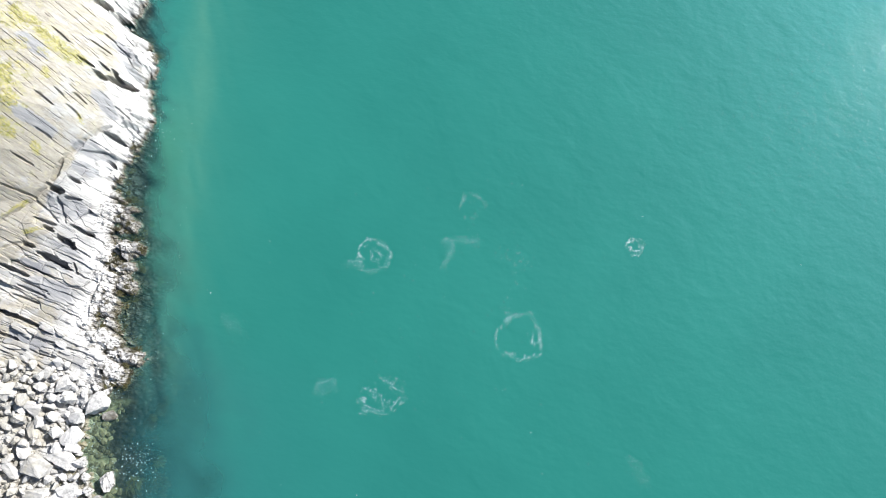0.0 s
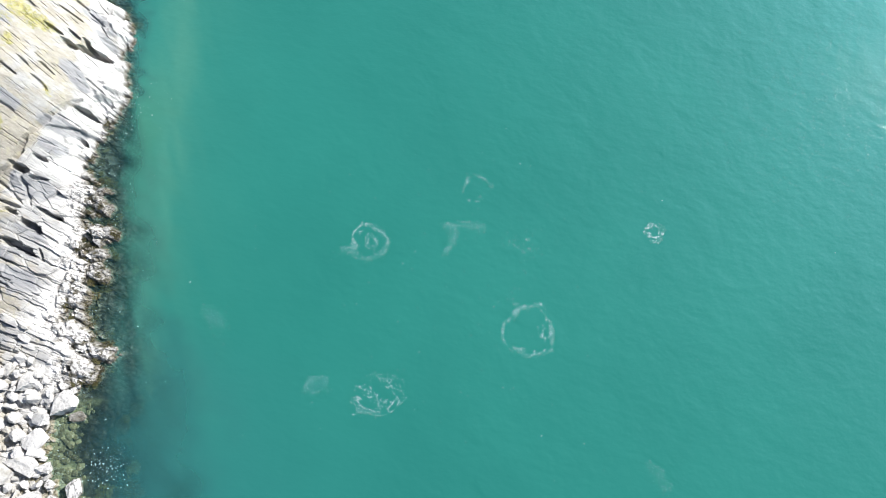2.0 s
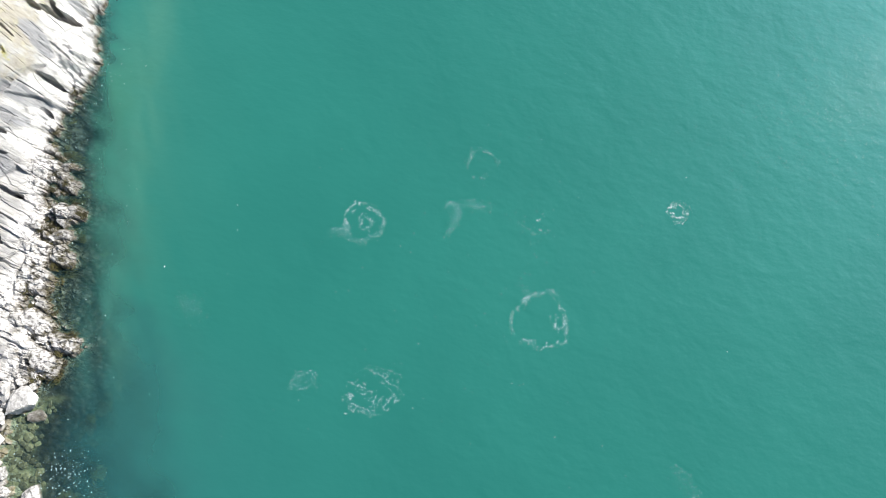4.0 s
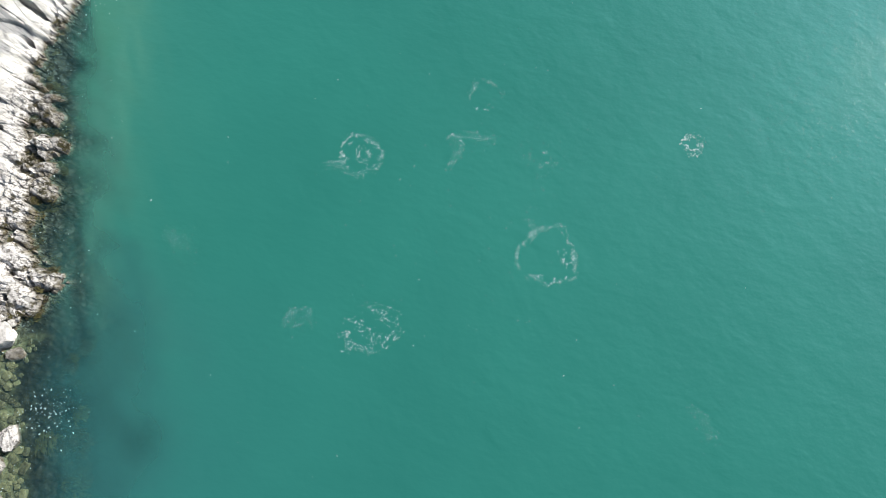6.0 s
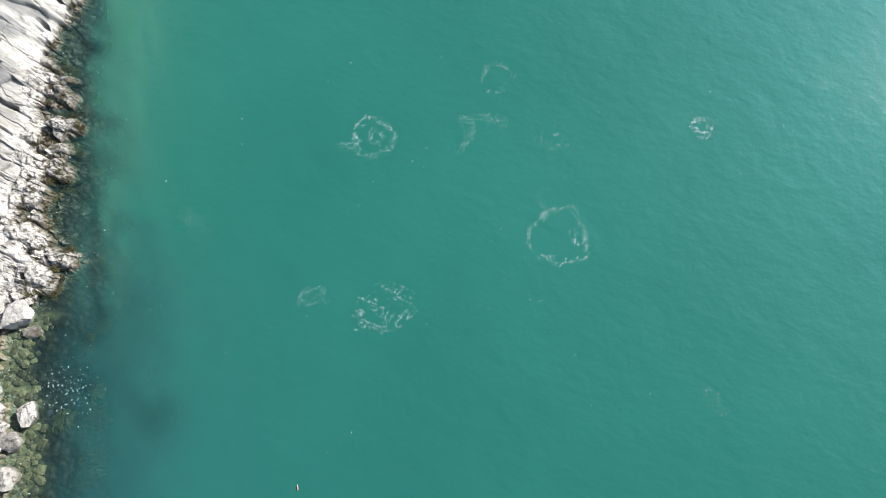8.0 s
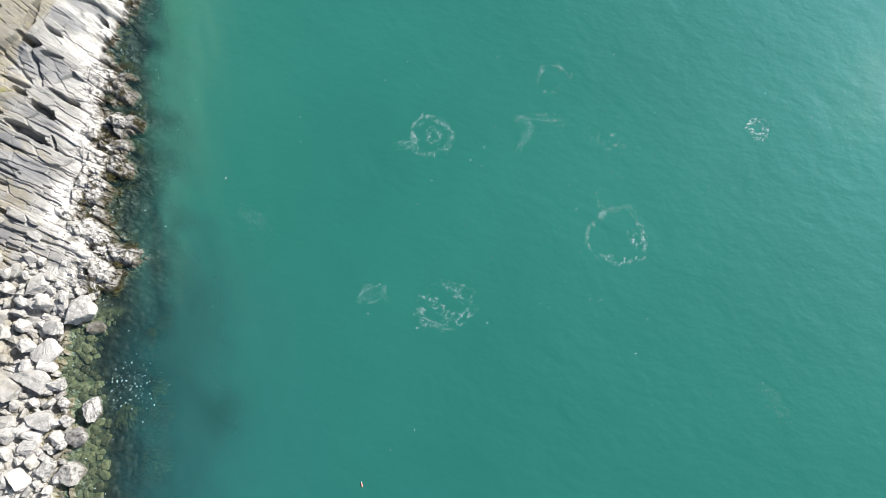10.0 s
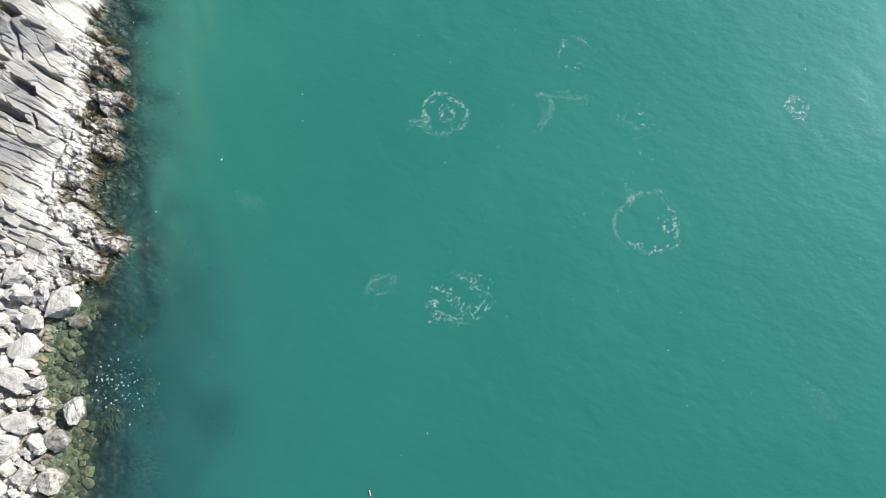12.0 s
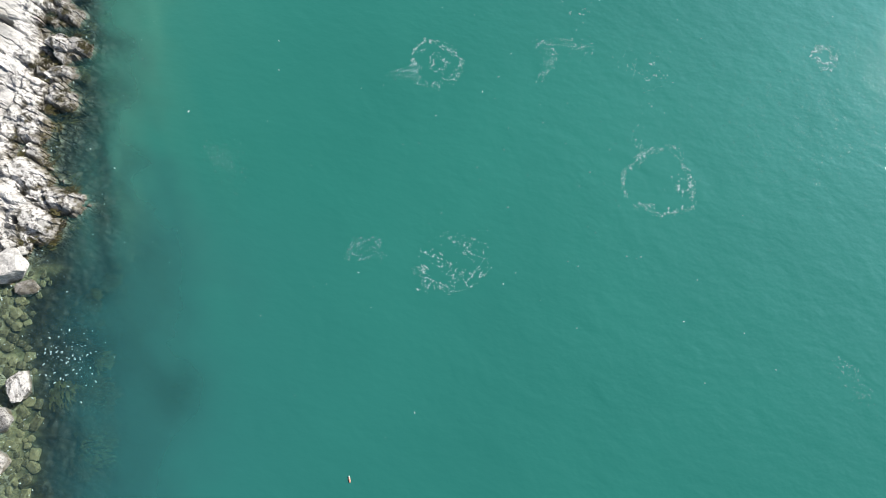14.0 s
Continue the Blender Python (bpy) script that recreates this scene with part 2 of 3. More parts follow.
def cells(x, y, seed):
    """Jittered cells: distance to the nearest and second centre, and the nearest cell's own two random numbers and the way from its centre."""
    i0, j0 = np.floor(x), np.floor(y)
    f1 = np.full(np.shape(x), 9.0)
    f2 = f1.copy()
    r1, r2, ox, oy = (np.zeros(np.shape(x)) for _ in range(4))
    for di in (-1, 0, 1):
        for dj in (-1, 0, 1):
            i, j = i0 + di, j0 + dj
            ax, ay = x - (i + 0.1 + 0.8 * hashed(i, j, seed)), y - (j + 0.1 + 0.8 * hashed(i, j, seed + 5))
            d = np.hypot(ax, ay)
            near = d < f1
            f2 = np.where(near, f1, np.minimum(f2, d))
            r1 = np.where(near, hashed(i, j, seed + 11), r1)
            r2 = np.where(near, hashed(i, j, seed + 17), r2)
            ox, oy = np.where(near, ax, ox), np.where(near, ay, oy)
            f1 = np.where(near, d, f1)
    return f1, f2, r1, r2, ox, oy


def beds(v, seed):
    """Uneven bands across v: the number of the band, how far through it, and the distance to its nearer edge."""
    i0 = np.floor(v)
    lo = i0 + 0.7 * (hashed(i0, 3, seed) - 0.5)
    below = v < lo
    hi = i0 + 1 + 0.7 * (hashed(i0 + 1, 3, seed) - 0.5)
    above = v >= hi
    i = i0 - below + above
    a = i + 0.7 * (hashed(i, 3, seed) - 0.5)
    b = i + 1 + 0.7 * (hashed(i + 1, 3, seed) - 0.5)
    return i, (v - a) / (b - a), v - a


def step(a, b, x):
    t = np.clip((x - a) / (b - a), 0, 1)
    return t * t * (3 - 2 * t)


# the water's edge: y, x
SHORE = [(-60, -41), (-38, -40.2), (-34.3, -40.3), (-32.5, -40.8), (-30.5, -40.9), (-28, -41.4), (-24.7, -42.9), (-22, -42.3), (-18.6, -40.3), (-17, -38.8),
         (-15.3, -37.2), (-13.4, -39.4), (-11.8, -40.6), (-9.2, -40.3), (-6.6, -39.4), (-4.3, -40.2), (-2.4, -39.6), (1.0, -40.2), (2.8, -40.8), (4.2, -42.2),
         (6.9, -42.0), (9.5, -41.0), (11.7, -40.0), (14, -38.9), (16.4, -39.4), (19.1, -39.9), (21.9, -39.1), (25.2, -40.9), (26.8, -43.3), (28.2, -42.9), (31, -41.6), (60, -44)]
# y, slope of the shore, height at which it levels off, slope of the bed
RISE = [(-40, 0.15, 2.0, 0.13), (-20, 0.15, 2.2, 0.15), (-12, 0.19, 2.5, 0.26), (-6, 0.30, 3.6, 0.40), (-2, 0.45, 5.0, 0.42), (2, 0.68, 8.0, 0.42), (4, 1.0, 10.0, 0.45), (7, 1.4, 13.0, 0.7), (12, 1.75, 15.0, 0.9), (20, 1.55, 15.0, 0.9), (40, 1.4, 15.0, 0.9)]
# open joints and clefts: x, y, x, y, half width, depth
CLEFTS = [(-42.7, 17.6, -40.9, 17.6, 0.62, 3.4), (-42.6, 18.9, -41.9, 17.6, 0.34, 2.2), (-45.3, 19.2, -43.9, 18.4, 0.20, 0.9), (-43.9, 18.0, -42.9, 17.3, 0.30, 1.5), (-43.6, 19.3, -42.9, 18.7, 0.22, 1.0), (-42.3, 12.0, -44.3, 9.6, 0.19, 0.5),
          (-44.3, 9.6, -46.1, 7.1, 0.22, 0.5), (-46.1, 7.1, -47.4, 4.2, 0.26, 0.8), (-47.4, 4.2, -50.8, 1.1, 0.20, 0.4), (-50.8, 1.1, -52.8, -0.4, 0.20, 0.3), (-42.9, 11.1, -41.7, 10.6, 0.34, 1.6), (-43.0, 8.0, -42.5, 7.5, 0.32, 1.3),
          (-47.7, 4.1, -46.4, 3.4, 0.42, 1.6), (-46.3, 2.9, -44.9, 2.9, 0.18, 0.6), (-48.5, -0.5, -47.5, -0.9, 0.30, 1.0), (-47.1, -1.5, -45.2, -2.8, 0.46, 1.8), (-48.8, -3.4, -45.8, -5.1, 0.42, 1.6), (-52.9, -4.7, -49.8, -6.1, 0.26, 1.0),
          (-52.7, -9.8, -48.1, -11.7, 0.26, 1.1), (-52.4, -12.4, -50.1, -13.2, 0.22, 0.7), (-44.6, -0.8, -43.7, -1.1, 0.26, 0.9), (-46.0, 5.3, -45.0, 4.8, 0.26, 1.0), (-50.5, -2.4, -49.2, -2.8, 0.26, 0.8), (-45.4, -4.4, -45.0, -5.7, 0.18, 0.6),
          (-45.8, -0.1, -44.4, -0.9, 0.24, 0.9), (-45.4, 12.8, -44.5, 11.8, 0.22, 0.5), (-45.8, 28.2, -44.6, 28.1, 0.55, 3.0), (-44.5, 27.6, -43.1, 27.5, 0.50, 2.4), (-43.7, -11.6, -43.3, -9.2, 0.16, 0.4), (-43.3, -9.2, -42.9, -7.3, 0.16, 0.4),
          (-42.9, -7.3, -42.3, -5.8, 0.16, 0.4), (-41.3, -16.5, -40.9, -16.9, 0.30, 0.8), (-49.3, 2.6, -47.1, 0.2, 0.16, 0.3), (-47.1, 3.1, -46.4, 0.1, 0.17, 0.4), (-52.6, -3.1, -50.1, -2.1, 0.18, 0.3), (-45.2, -2.8, -43.8, -3.7, 0.15, 0.4),
          (-45.8, -5.1, -44.1, -6.1, 0.15, 0.3), (-44.4, -0.9, -42.7, -1.9, 0.15, 0.3), (-39.6, -14.8, -38.8, -16.1, 0.15, 0.3), (-42.0, 14.3, -40.6, 13.1, 0.15, 0.4), (-41.8, 10.4, -41.1, 10.0, 0.20, 0.6), (-47.8, 22.1, -46.2, 20.7, 0.15, 0.5),
          (-47.8, 13.5, -46.4, 12.4, 0.15, 0.5), (-46.4, 14.4, -45.7, 13.7, 0.14, 0.5), (-50.1, 6.7, -48.6, 5.8, 0.15, 0.5), (-48.0, 9.7, -46.9, 9.0, 0.15, 0.5), (-45.0, 14.4, -44.1, 13.6, 0.14, 0.5), (-51.7, 3.6, -49.1, 2.7, 0.15, 0.5),
          (-50.8, -7.1, -48.0, -8.3, 0.17, 0.5), (-51.3, -8.1, -48.7, -9.1, 0.16, 0.5), (-44.7, 27.5, -43.4, 27.5, 0.20, 0.8), (-43.0, 22.7, -41.5, 21.4, 0.14, 0.4), (-44.1, 23.7, -43.1, 23.0, 0.15, 0.5), (-44.8, 22.0, -43.0, 21.0, 0.14, 0.5),
          (-49.3, 0.5, -47.3, -0.2, 0.18, 0.6)]
# grey slate faces turned from the sun, shade painted in: x, y, half length, half width, heading
SHADED_FACES = [(-42.7, 14.2, 1.7, 0.7, 120), (-42.0, 22.1, 2.0, 0.7, 145), (-45.9, 1.9, 2.2, 1.4, 150), (-43.9, 8.6, 1.6, 0.9, 160), (-47.1, -7.7, 3.0, 1.3, 165), (-49.3, -13.1, 2.6, 1.2, 160), (-46.0, -2.8, 1.6, 0.5, 152), (-46.7, -4.8, 1.8, 0.5, 155), (-48.5, 18.9, 2.0, 0.8, 140), (-48.1, 10.4, 2.4, 0.8, 150), (-44.6, 6.4, 1.2, 0.8, 150), (-49.2, -4.9, 2.2, 0.5, 157), (-41.3, 19.8, 1.2, 0.4, 130)]


# turf and lichen on the slope: x, y, half length, half width, heading
TURF = [(-50.1, 22.4, 2.2, 0.9, 145), (-47.7, 20.6, 2.4, 0.7, 145), (-50.2, 14.3, 1.0, 2.2, 10), (-50.2, 9.1, 1.1, 1.3, 0), (-47.2, 15.8, 0.5, 0.8, 0), (-44.4, 23.6, 0.3, 0.3, 0), (-48.1, 7.8, 0.5, 0.9, 10), (-50.8, 1.5, 2.0, 0.2, 38), (-49.5, -1.0, 1.0, 0.3, 12), (-44.5, 11.8, 0.3, 0.8, 20), (-46.4, 19.5, 2.5, 1.0, 145), (-49.6, 11.9, 1.2, 1.0, 0)]


# rounded outcrops at the tide line: x, y, half length, half width, height, heading
MOUNDS = [(-38.7, -15.0, 1.9, 0.95, 0.75, -12), (-40.3, -16.7, 2.2, 1.2, 1.0, -20), (-41.2, -13.2, 2.1, 1.2, 0.95, -28), (-39.1, -2.4, 1.1, 0.75, 0.55, -20), (-40.0, -4.7, 1.1, 0.7, 0.6, 10),
          (-39.9, -6.9, 1.7, 0.7, 0.5, -22), (-40.2, 0.6, 1.2, 0.8, 0.5, -35), (-41.6, -9.6, 1.5, 0.9, 0.6, -25), (-40.9, -11.3, 1.2, 0.6, 0.5, -25), (-40.4, 2.4, 1.0, 0.5, 0.35, 5)]


def table(rows, col, y):
    return np.interp(y, [r[0] for r in rows], [r[col] for r in rows])


def inland(x, y):
    wob = (fnoise(x * 0.9, y * 0.9, 3) - 0.5) * 1.5 + (vnoise(x * 3.1, y * 3.1, 9) - 0.5) * 0.3
    return table(SHORE, 1, y) - x + wob


def regions(x, y, d):
    """Where the smooth upper slope lies, and where the chunky rock below the fault lies, 0 to 1."""
    fault = np.interp(y, [-12, -2.6, 3.6, 7.8, 12.1, 20, 30], [-58, -51.1, -47.3, -45.1, -42.6, -42.2, -44.5])
    upper = step(-0.4, 0.5, fault - x) * step(-6, 2, y)
    blocky = step(-0.3, 0.4, x - fault) * step(-2.0, 0.3, y + 0.35 * (x + 44))
    return upper, blocky


def ground_height(x, y):
    d = inland(x, y)
    k, top, bed = (table(RISE, c, y) for c in (1, 2, 3))
    fringe = np.interp(y, [-21, -18.5, -16, -13, -8, 1, 4.5, 7], [0.0, 1.5, 3.0, 2.6, 2.4, 2.2, 0.4, 0.15])
    # away from the water the slope no longer follows every notch of the shoreline
    even = sum(table(SHORE, 1, y + o) for o in (-4, -2.5, -1, 1, 2.5, 4)) / 6 - x
    rise = np.maximum(d - fringe, 0) + (np.maximum(even - fringe, 0) - np.maximum(d - fringe, 0)) * 0.93 * step(0.2, 2.4, np.minimum(d, even) - fringe)
    land = top * (1 - np.exp(-k * rise / top)) + 0.16 * np.minimum(np.maximum(d, 0), fringe) + 0.35 * step(fringe - 0.1, fringe + 0.5, d) * step(0, 1, fringe)
    e = np.maximum(-d, 0)
    sea = -np.minimum(bed * e + 0.015 * e * e, 9 + 0.004 * e)
    far = step(15, 60, d) * (10 + 8 * fnoise(x / 60, y / 60, 31, 3))
    z = np.where(d > 0, land, sea) + far
    # beds of slate, tilted, each broken into blocks
    strike = np.radians(np.interp(y, [-20, -4, 6, 16], [22.0, 25.0, 33.0, 38.0]))
    wx, wy = x + 1.0 * (fnoise(x * 0.22, y * 0.22, 41) - 0.5), y + 1.3 * (fnoise(x * 0.22, y * 0.22, 47) - 0.5)
    u, v = (wx + 45) * np.cos(strike) - wy * np.sin(strike), (wx + 45) * np.sin(strike) + wy * np.cos(strike)
    v = v + 0.16 * (fnoise(x * 1.3, y * 1.3, 55) - 0.5)
    slab = step(0.2, 1.4, d - fringe) * (1 - 0.75 * step(16, 40, d)) * (0.4 + 0.6 * step(-17.6, -15.0, y))
    upper, blocky = regions(x, y, d)
    calm = (1 - 0.86 * upper) * (1 - 0.85 * blocky)
    patch = 0.25 + 1.3 * step(0.35, 0.65, fnoise(x * 0.35, y * 0.35, 53))
    ribbed = 1 + 0.5 * step(-46.0, -49.5, x) * step(-2.5, -5.5, y)
    for lu, lv, amp, gap, seed in ((7.5, 1.6, 0.15, 0.12, 61), (3.4, 0.66, 0.065, 0.26, 71)):
        amp = amp * ribbed * calm * (patch if seed > 65 else 1.0)
        bed, frac, edge = beds(v / lv, seed)
        block, part_way, joint = beds(u / lu + 9 * hashed(bed, 0, seed + 3), seed + 7 + bed * 0.13)
        h1, h2, h3 = hashed(bed, block, seed + 1), hashed(bed, block, seed + 2), hashed(bed, 1, seed + 4)
        open_here = step(0.52, 0.64, vnoise(u / (0.45 * lu) + 31 * h3, bed * 7.3, seed))
        gap = gap * (0.25 + 0.9 * vnoise(u * 1.1, bed * 3.7, seed + 6))
        slot = (1 - step(gap * 0.4, gap + 0.04, edge)) * (0.06 + 1.5 * open_here)
        crack = (1 - step(0.01, 0.03, joint)) * step(0.4, 0.5, h2)
        z = z + slab * amp * (0.75 * (h1 - 0.5) + 0.45 * (h3 - 0.5) + (0.5 - frac) * (0.05 + 0.6 * h2) + 0.5 * (part_way - 0.5) * (h1 - 0.5) - 1.5 * slot - 0.9 * crack)
    # thin straight cracks over the smooth upper slope, and jointed blocks south of the ledges
    su, sv = (x + 45) * np.cos(strike) - y * np.sin(strike), (x + 45) * np.sin(strike) + y * np.cos(strike)
    for gap, across, along, deep, seed in ((0.9, 0.11, 1.1, 0.17, 131), (0.5, 0.17, 0.6, 0.10, 135)):
        bed, frac, edge = beds(sv / gap, seed)
        z = z - slab * upper * deep * (1 - step(across * 0.5, across, edge)) * step(0.61, 0.66, vnoise(su / along + 17 * hashed(bed, 2, seed), bed * 5.1, seed + 2))
    south = step(-10.5, -12.5, y + 1.5 * (fnoise(x * 0.4, y * 0.4, 185) - 0.5))
    bed, frac, edge = beds(sv / 0.8, 181)
    block, part_way, joint = beds(su / 1.5 + 9 * hashed(bed, 0, 183), 187 + bed * 0.13)
    h1, h2 = hashed(bed, block, 188), hashed(bed, block, 189)
    cut = np.maximum(1 - step(0.06, 0.11, edge), 1 - step(0.03, 0.06, joint)) * step(0.25, 0.45, h2)
    z = z + slab * (1 - 0.6 * upper) * (0.10 + 0.90 * south) * (0.30 * (h1 - 0.5) - 0.26 * cut + 0.10 * (h2 - 0.5) * (part_way - 0.5))
    # chunky blocks below the fault
    for size, amp, seed in ((3.4, 0.46, 141), (1.5, 0.16, 151)):
        f1, f2, r1, r2, ox, oy = cells(u / size, v / (0.62 * size), seed)
        z = z + slab * blocky * amp * ((r1 - 0.5) * 0.8 + 1.7 * (r2 - 0.5) * ox + 1.5 * (r1 - 0.6) * oy - 0.35 * (1 - step(0.015, 0.05, f2 - f1)))
    ledge = (1 - upper) * (1 - blocky) * (1 - south)
    f1, f2, r1, r2, ox, oy = cells(u / 3.6, v / 1.3, 145)
    z = z + slab * ledge * (0.30 * (r1 - 0.5) + 0.55 * (r2 - 0.5) * oy + 0.45 * (r1 - 0.5) * ox - 0.12 * (1 - step(0.02, 0.06, f2 - f1)))
    # broken knobs along the water
    knob = step(-1.6, 0.2, d) * (1 - step(fringe, fringe + 1.2, d)) * step(7, 4, y) * step(-21, -18, y)
    kx, ky = x + 0.5 * (fnoise(x * 1.1, y * 1.1, 161) - 0.5), y + 0.5 * (fnoise(x * 1.1, y * 1.1, 163) - 0.5)
    ku, kv = kx * 0.90 - ky * 0.43, kx * 0.43 + ky * 0.90
    f1, f2, r1, r2, ox, oy = cells(ku / 2.1, kv / 1.15, 91)
    z = z + knob * (1.0 * (r1 - 0.28) + 0.5 * (r2 - 0.5) * ox - 0.7 * np.maximum(0, f1 - 0.25) - 0.35 * (1 - step(0, 0.10, f2 - f1)))
    f1, f2, r1, r2, ox, oy = cells(ku / 0.8, kv / 0.42, 95)
    z = z + np.exp(-((d - fringe * 0.5) / (0.9 + fringe * 0.6)) ** 2) * (0.34 * (r1 - 0.4) + 0.3 * (r2 - 0.5) * oy - 0.16 * (1 - step(0, 0.12, f2 - f1)) + 0.35 * (fnoise(x * 2.6, y * 2.6, 165) - 0.5))
    z = z + (fnoise(x * 2.3, y * 2.3, 101) - 0.5) * 0.14 * (1 - slab) * step(-0.8, 0.6, d)
    z = z + slab * (0.55 * (fnoise(u * 0.16, v * 0.34, 103, 3) - 0.5) + 0.10 * (1 - 0.7 * upper) * (fnoise(u * 0.55, v * 1.9, 105, 3) - 0.5))
    for x0, y0, a, b, h, turn in MOUNDS:
        c, q = math.cos(radians(turn)), math.sin(radians(turn))
        mu, mv = (kx - x0) * c + (ky - y0) * q, -(kx - x0) * q + (ky - y0) * c
        r = (np.abs(mu / a) ** 2.4 + np.abs(mv / b) ** 2.4)
        f1, f2, r1, r2, ox, oy = cells(mu / 0.8, mv / 0.5, 171)
        top = h * (1.15 - r) + 0.28 * (r1 - 0.5) + 0.25 * (r2 - 0.5) * oy - 0.14 * (1 - step(0, 0.10, f2 - f1)) + 0.3 * (fnoise(x * 2.2, y * 2.2, 173) - 0.5)
        z = np.where(r < 1.6, np.maximum(z, np.minimum(top, h)), z)
    for x0, y0, x1, y1, w, deep in CLEFTS:
        lx, ly = x1 - x0, y1 - y0
        t = np.clip(((x - x0) * lx + (y - y0) * ly) / (lx * lx + ly * ly), 0, 1)
        away = np.hypot(x - x0 - t * lx, y - y0 - t * ly) + 0.9 * w * (fnoise(x * 3.0, y * 3.0, 111) - 0.5)
        w = w * (0.45 + 0.55 * np.minimum(1, 6 * t * (1 - t))) * (0.55 + 0.9 * fnoise(x * 1.1 + 7, y * 1.1, 113))
        z = z - deep * (1 - step(w * (0.2 if deep <= 0.5 else 0.78), w * (1.3 if deep <= 0.5 else 1.0), away)) * np.minimum(1, np.maximum(d, 0))
    return z


def spread(lo, hi, fine, reach, growth=1.35):
    """Coordinates with a fine stretch between lo and hi and ever wider steps out to the reach on both sides."""
    mid = list(np.arange(lo, hi + fine / 2, fine))
    out, s, p = [], fine, hi
    while p < reach:
        s *= growth
        p += s
        out.append(p)
    back, s, p = [], fine, lo
    while p > -reach:
        s *= growth
        p -= s
        back.append(p)
    return np.array(back[::-1] + mid + out)


def sheet(name, xs, ys, height, material, attributes=None, smooth=False, shear=0.0):
    """A sheet over the given coordinates; shear slants its rows, so that they run along the beds of the rock."""
    X, Y = np.meshgrid(xs, ys)
    Y = Y - shear * (X + 45)
    Z = height(X, Y) if height else np.zeros_like(X)
    w, h = len(xs), len(ys)
    me = bpy.data.meshes.new(name)
    idx = np.arange(w * h).reshape(h, w)
    quads = np.stack([idx[:-1, :-1], idx[:-1, 1:], idx[1:, 1:], idx[1:, :-1]], -1).reshape(-1, 4)
    me.vertices.add(w * h)
    me.vertices.foreach_set("co", np.stack([X, Y, Z], -1).astype(np.float32).ravel())
    me.loops.add(quads.size)
    me.loops.foreach_set("vertex_index", quads.astype(np.int32).ravel())
    me.polygons.add(len(quads))
    me.polygons.foreach_set("loop_start", np.arange(0, quads.size, 4, dtype=np.int32))
    me.polygons.foreach_set("use_smooth", np.full(len(quads), smooth))
    me.update(calc_edges=True)
    me.materials.append(material)
    for key, kind, values in (attributes(X, Y, Z) if attributes else ()):
        a = me.attributes.new(key, kind, "POINT")
        a.data.foreach_set("color" if kind == "FLOAT_COLOR" else "value", np.asarray(values, np.float32).ravel())
    return new(name, me)


def zones(X, Y, Z):
    d = inland(X, Y)
    n1, n2 = fnoise(X * 0.5, Y * 0.5, 201), fnoise(X * 1.3, Y * 1.3, 211)
    width = np.interp(Y, [-30, -14, -6, 0, 8, 14, 20, 30], [4.0, 2.6, 1.5, 1.6, 3.0, 3.4, 2.8, 3.0])
    fringe = np.interp(Y, [-21, -18.5, -16, -13, -8, 1, 4.5, 7], [0.0, 1.5, 3.0, 2.6, 2.4, 2.2, 0.4, 0.15])
    bleach = step(0.2, 0.9, d + 0.5 * step(0.5, 1.0, Z)) * (1 - step(width - 0.7, width + 0.7, d - fringe + 3.0 * (n1 - 0.5))) * step(0.36, 0.56, n2 + 0.06 - 0.12 * step(1, 3, Y) * step(0.8, 3.0, d))
    speckle = fnoise(X * 2.6, Y * 2.6, 221)
    tide = np.maximum(1 - step(0.12, 0.50, Z + 0.6 * (n2 - 0.5)), (1 - step(fringe - 0.3, fringe + 0.3, d)) * step(0.54, 0.60, speckle + 0.20 * (0.45 - Z)))
    tide = np.where(Z < -0.05, 1.0 + 0.5 * step(-0.08, -0.35, Z), tide)
    bleach = bleach * (1 - 0.9 * step(0, 2, Y) * step(2.2, 4.0, d + 3.0 * (n2 - 0.5)) * (Y < 16))
    grass = 0.6 * step(7.0, 10.0, Z + 4 * (n1 - 0.5)) * step(0.54, 0.62, n2) * step(4, 8, d)
    for x0, y0, a, b, turn in TURF:
        c, q = math.cos(radians(turn)), math.sin(radians(turn))
        mu, mv = (X - x0) * c + (Y - y0) * q, -(X - x0) * q + (Y - y0) * c
        grass = np.maximum(grass, 1 - step(0.55, 1.1, np.hypot(mu / a, mv / b) + 1.4 * (speckle - 0.5)))
    grass = np.maximum(grass, step(18, 30, d))
    upper, blocky = regions(X, Y, d)
    warm = np.clip(0.15 + 0.55 * upper + 0.5 * step(-45.5, -49, X) - 0.35 * blocky + 1.3 * (n1 - 0.5), 0, 1)
    shaded_face = 0
    for x0, y0, a, b, turn in SHADED_FACES:
        c, q = math.cos(radians(turn)), math.sin(radians(turn))
        mu, mv = (X - x0) * c + (Y - y0) * q, -(X - x0) * q + (Y - y0) * c
        shaded_face = np.maximum(shaded_face, 1 - step(0.75, 1.05, np.hypot(mu / a, mv / b) + 0.7 * (n2 - 0.5)))
    bleach, warm = bleach * (1 - 0.92 * shaded_face), warm * (1 - 0.9 * shaded_face)
    olive = step(0.5, -0.3, Y + 20.5 + 2 * (n1 - 0.5)) * step(-3.4, -1.2, d + 2 * (n2 - 0.5))
    return [("zone", "FLOAT_COLOR", np.stack([bleach, tide, grass, np.ones_like(d)], -1)), ("warm", "FLOAT", warm), ("olive", "FLOAT", olive), ("shaded_face", "FLOAT", shaded_face * np.ones_like(d)),
            ("crusty", "FLOAT", (1 - step(fringe + 0.2, fringe + 1.3, d + 1.2 * (n2 - 0.5))) * (0.2 + 0.8 * step(0, 1.2, fringe)))]


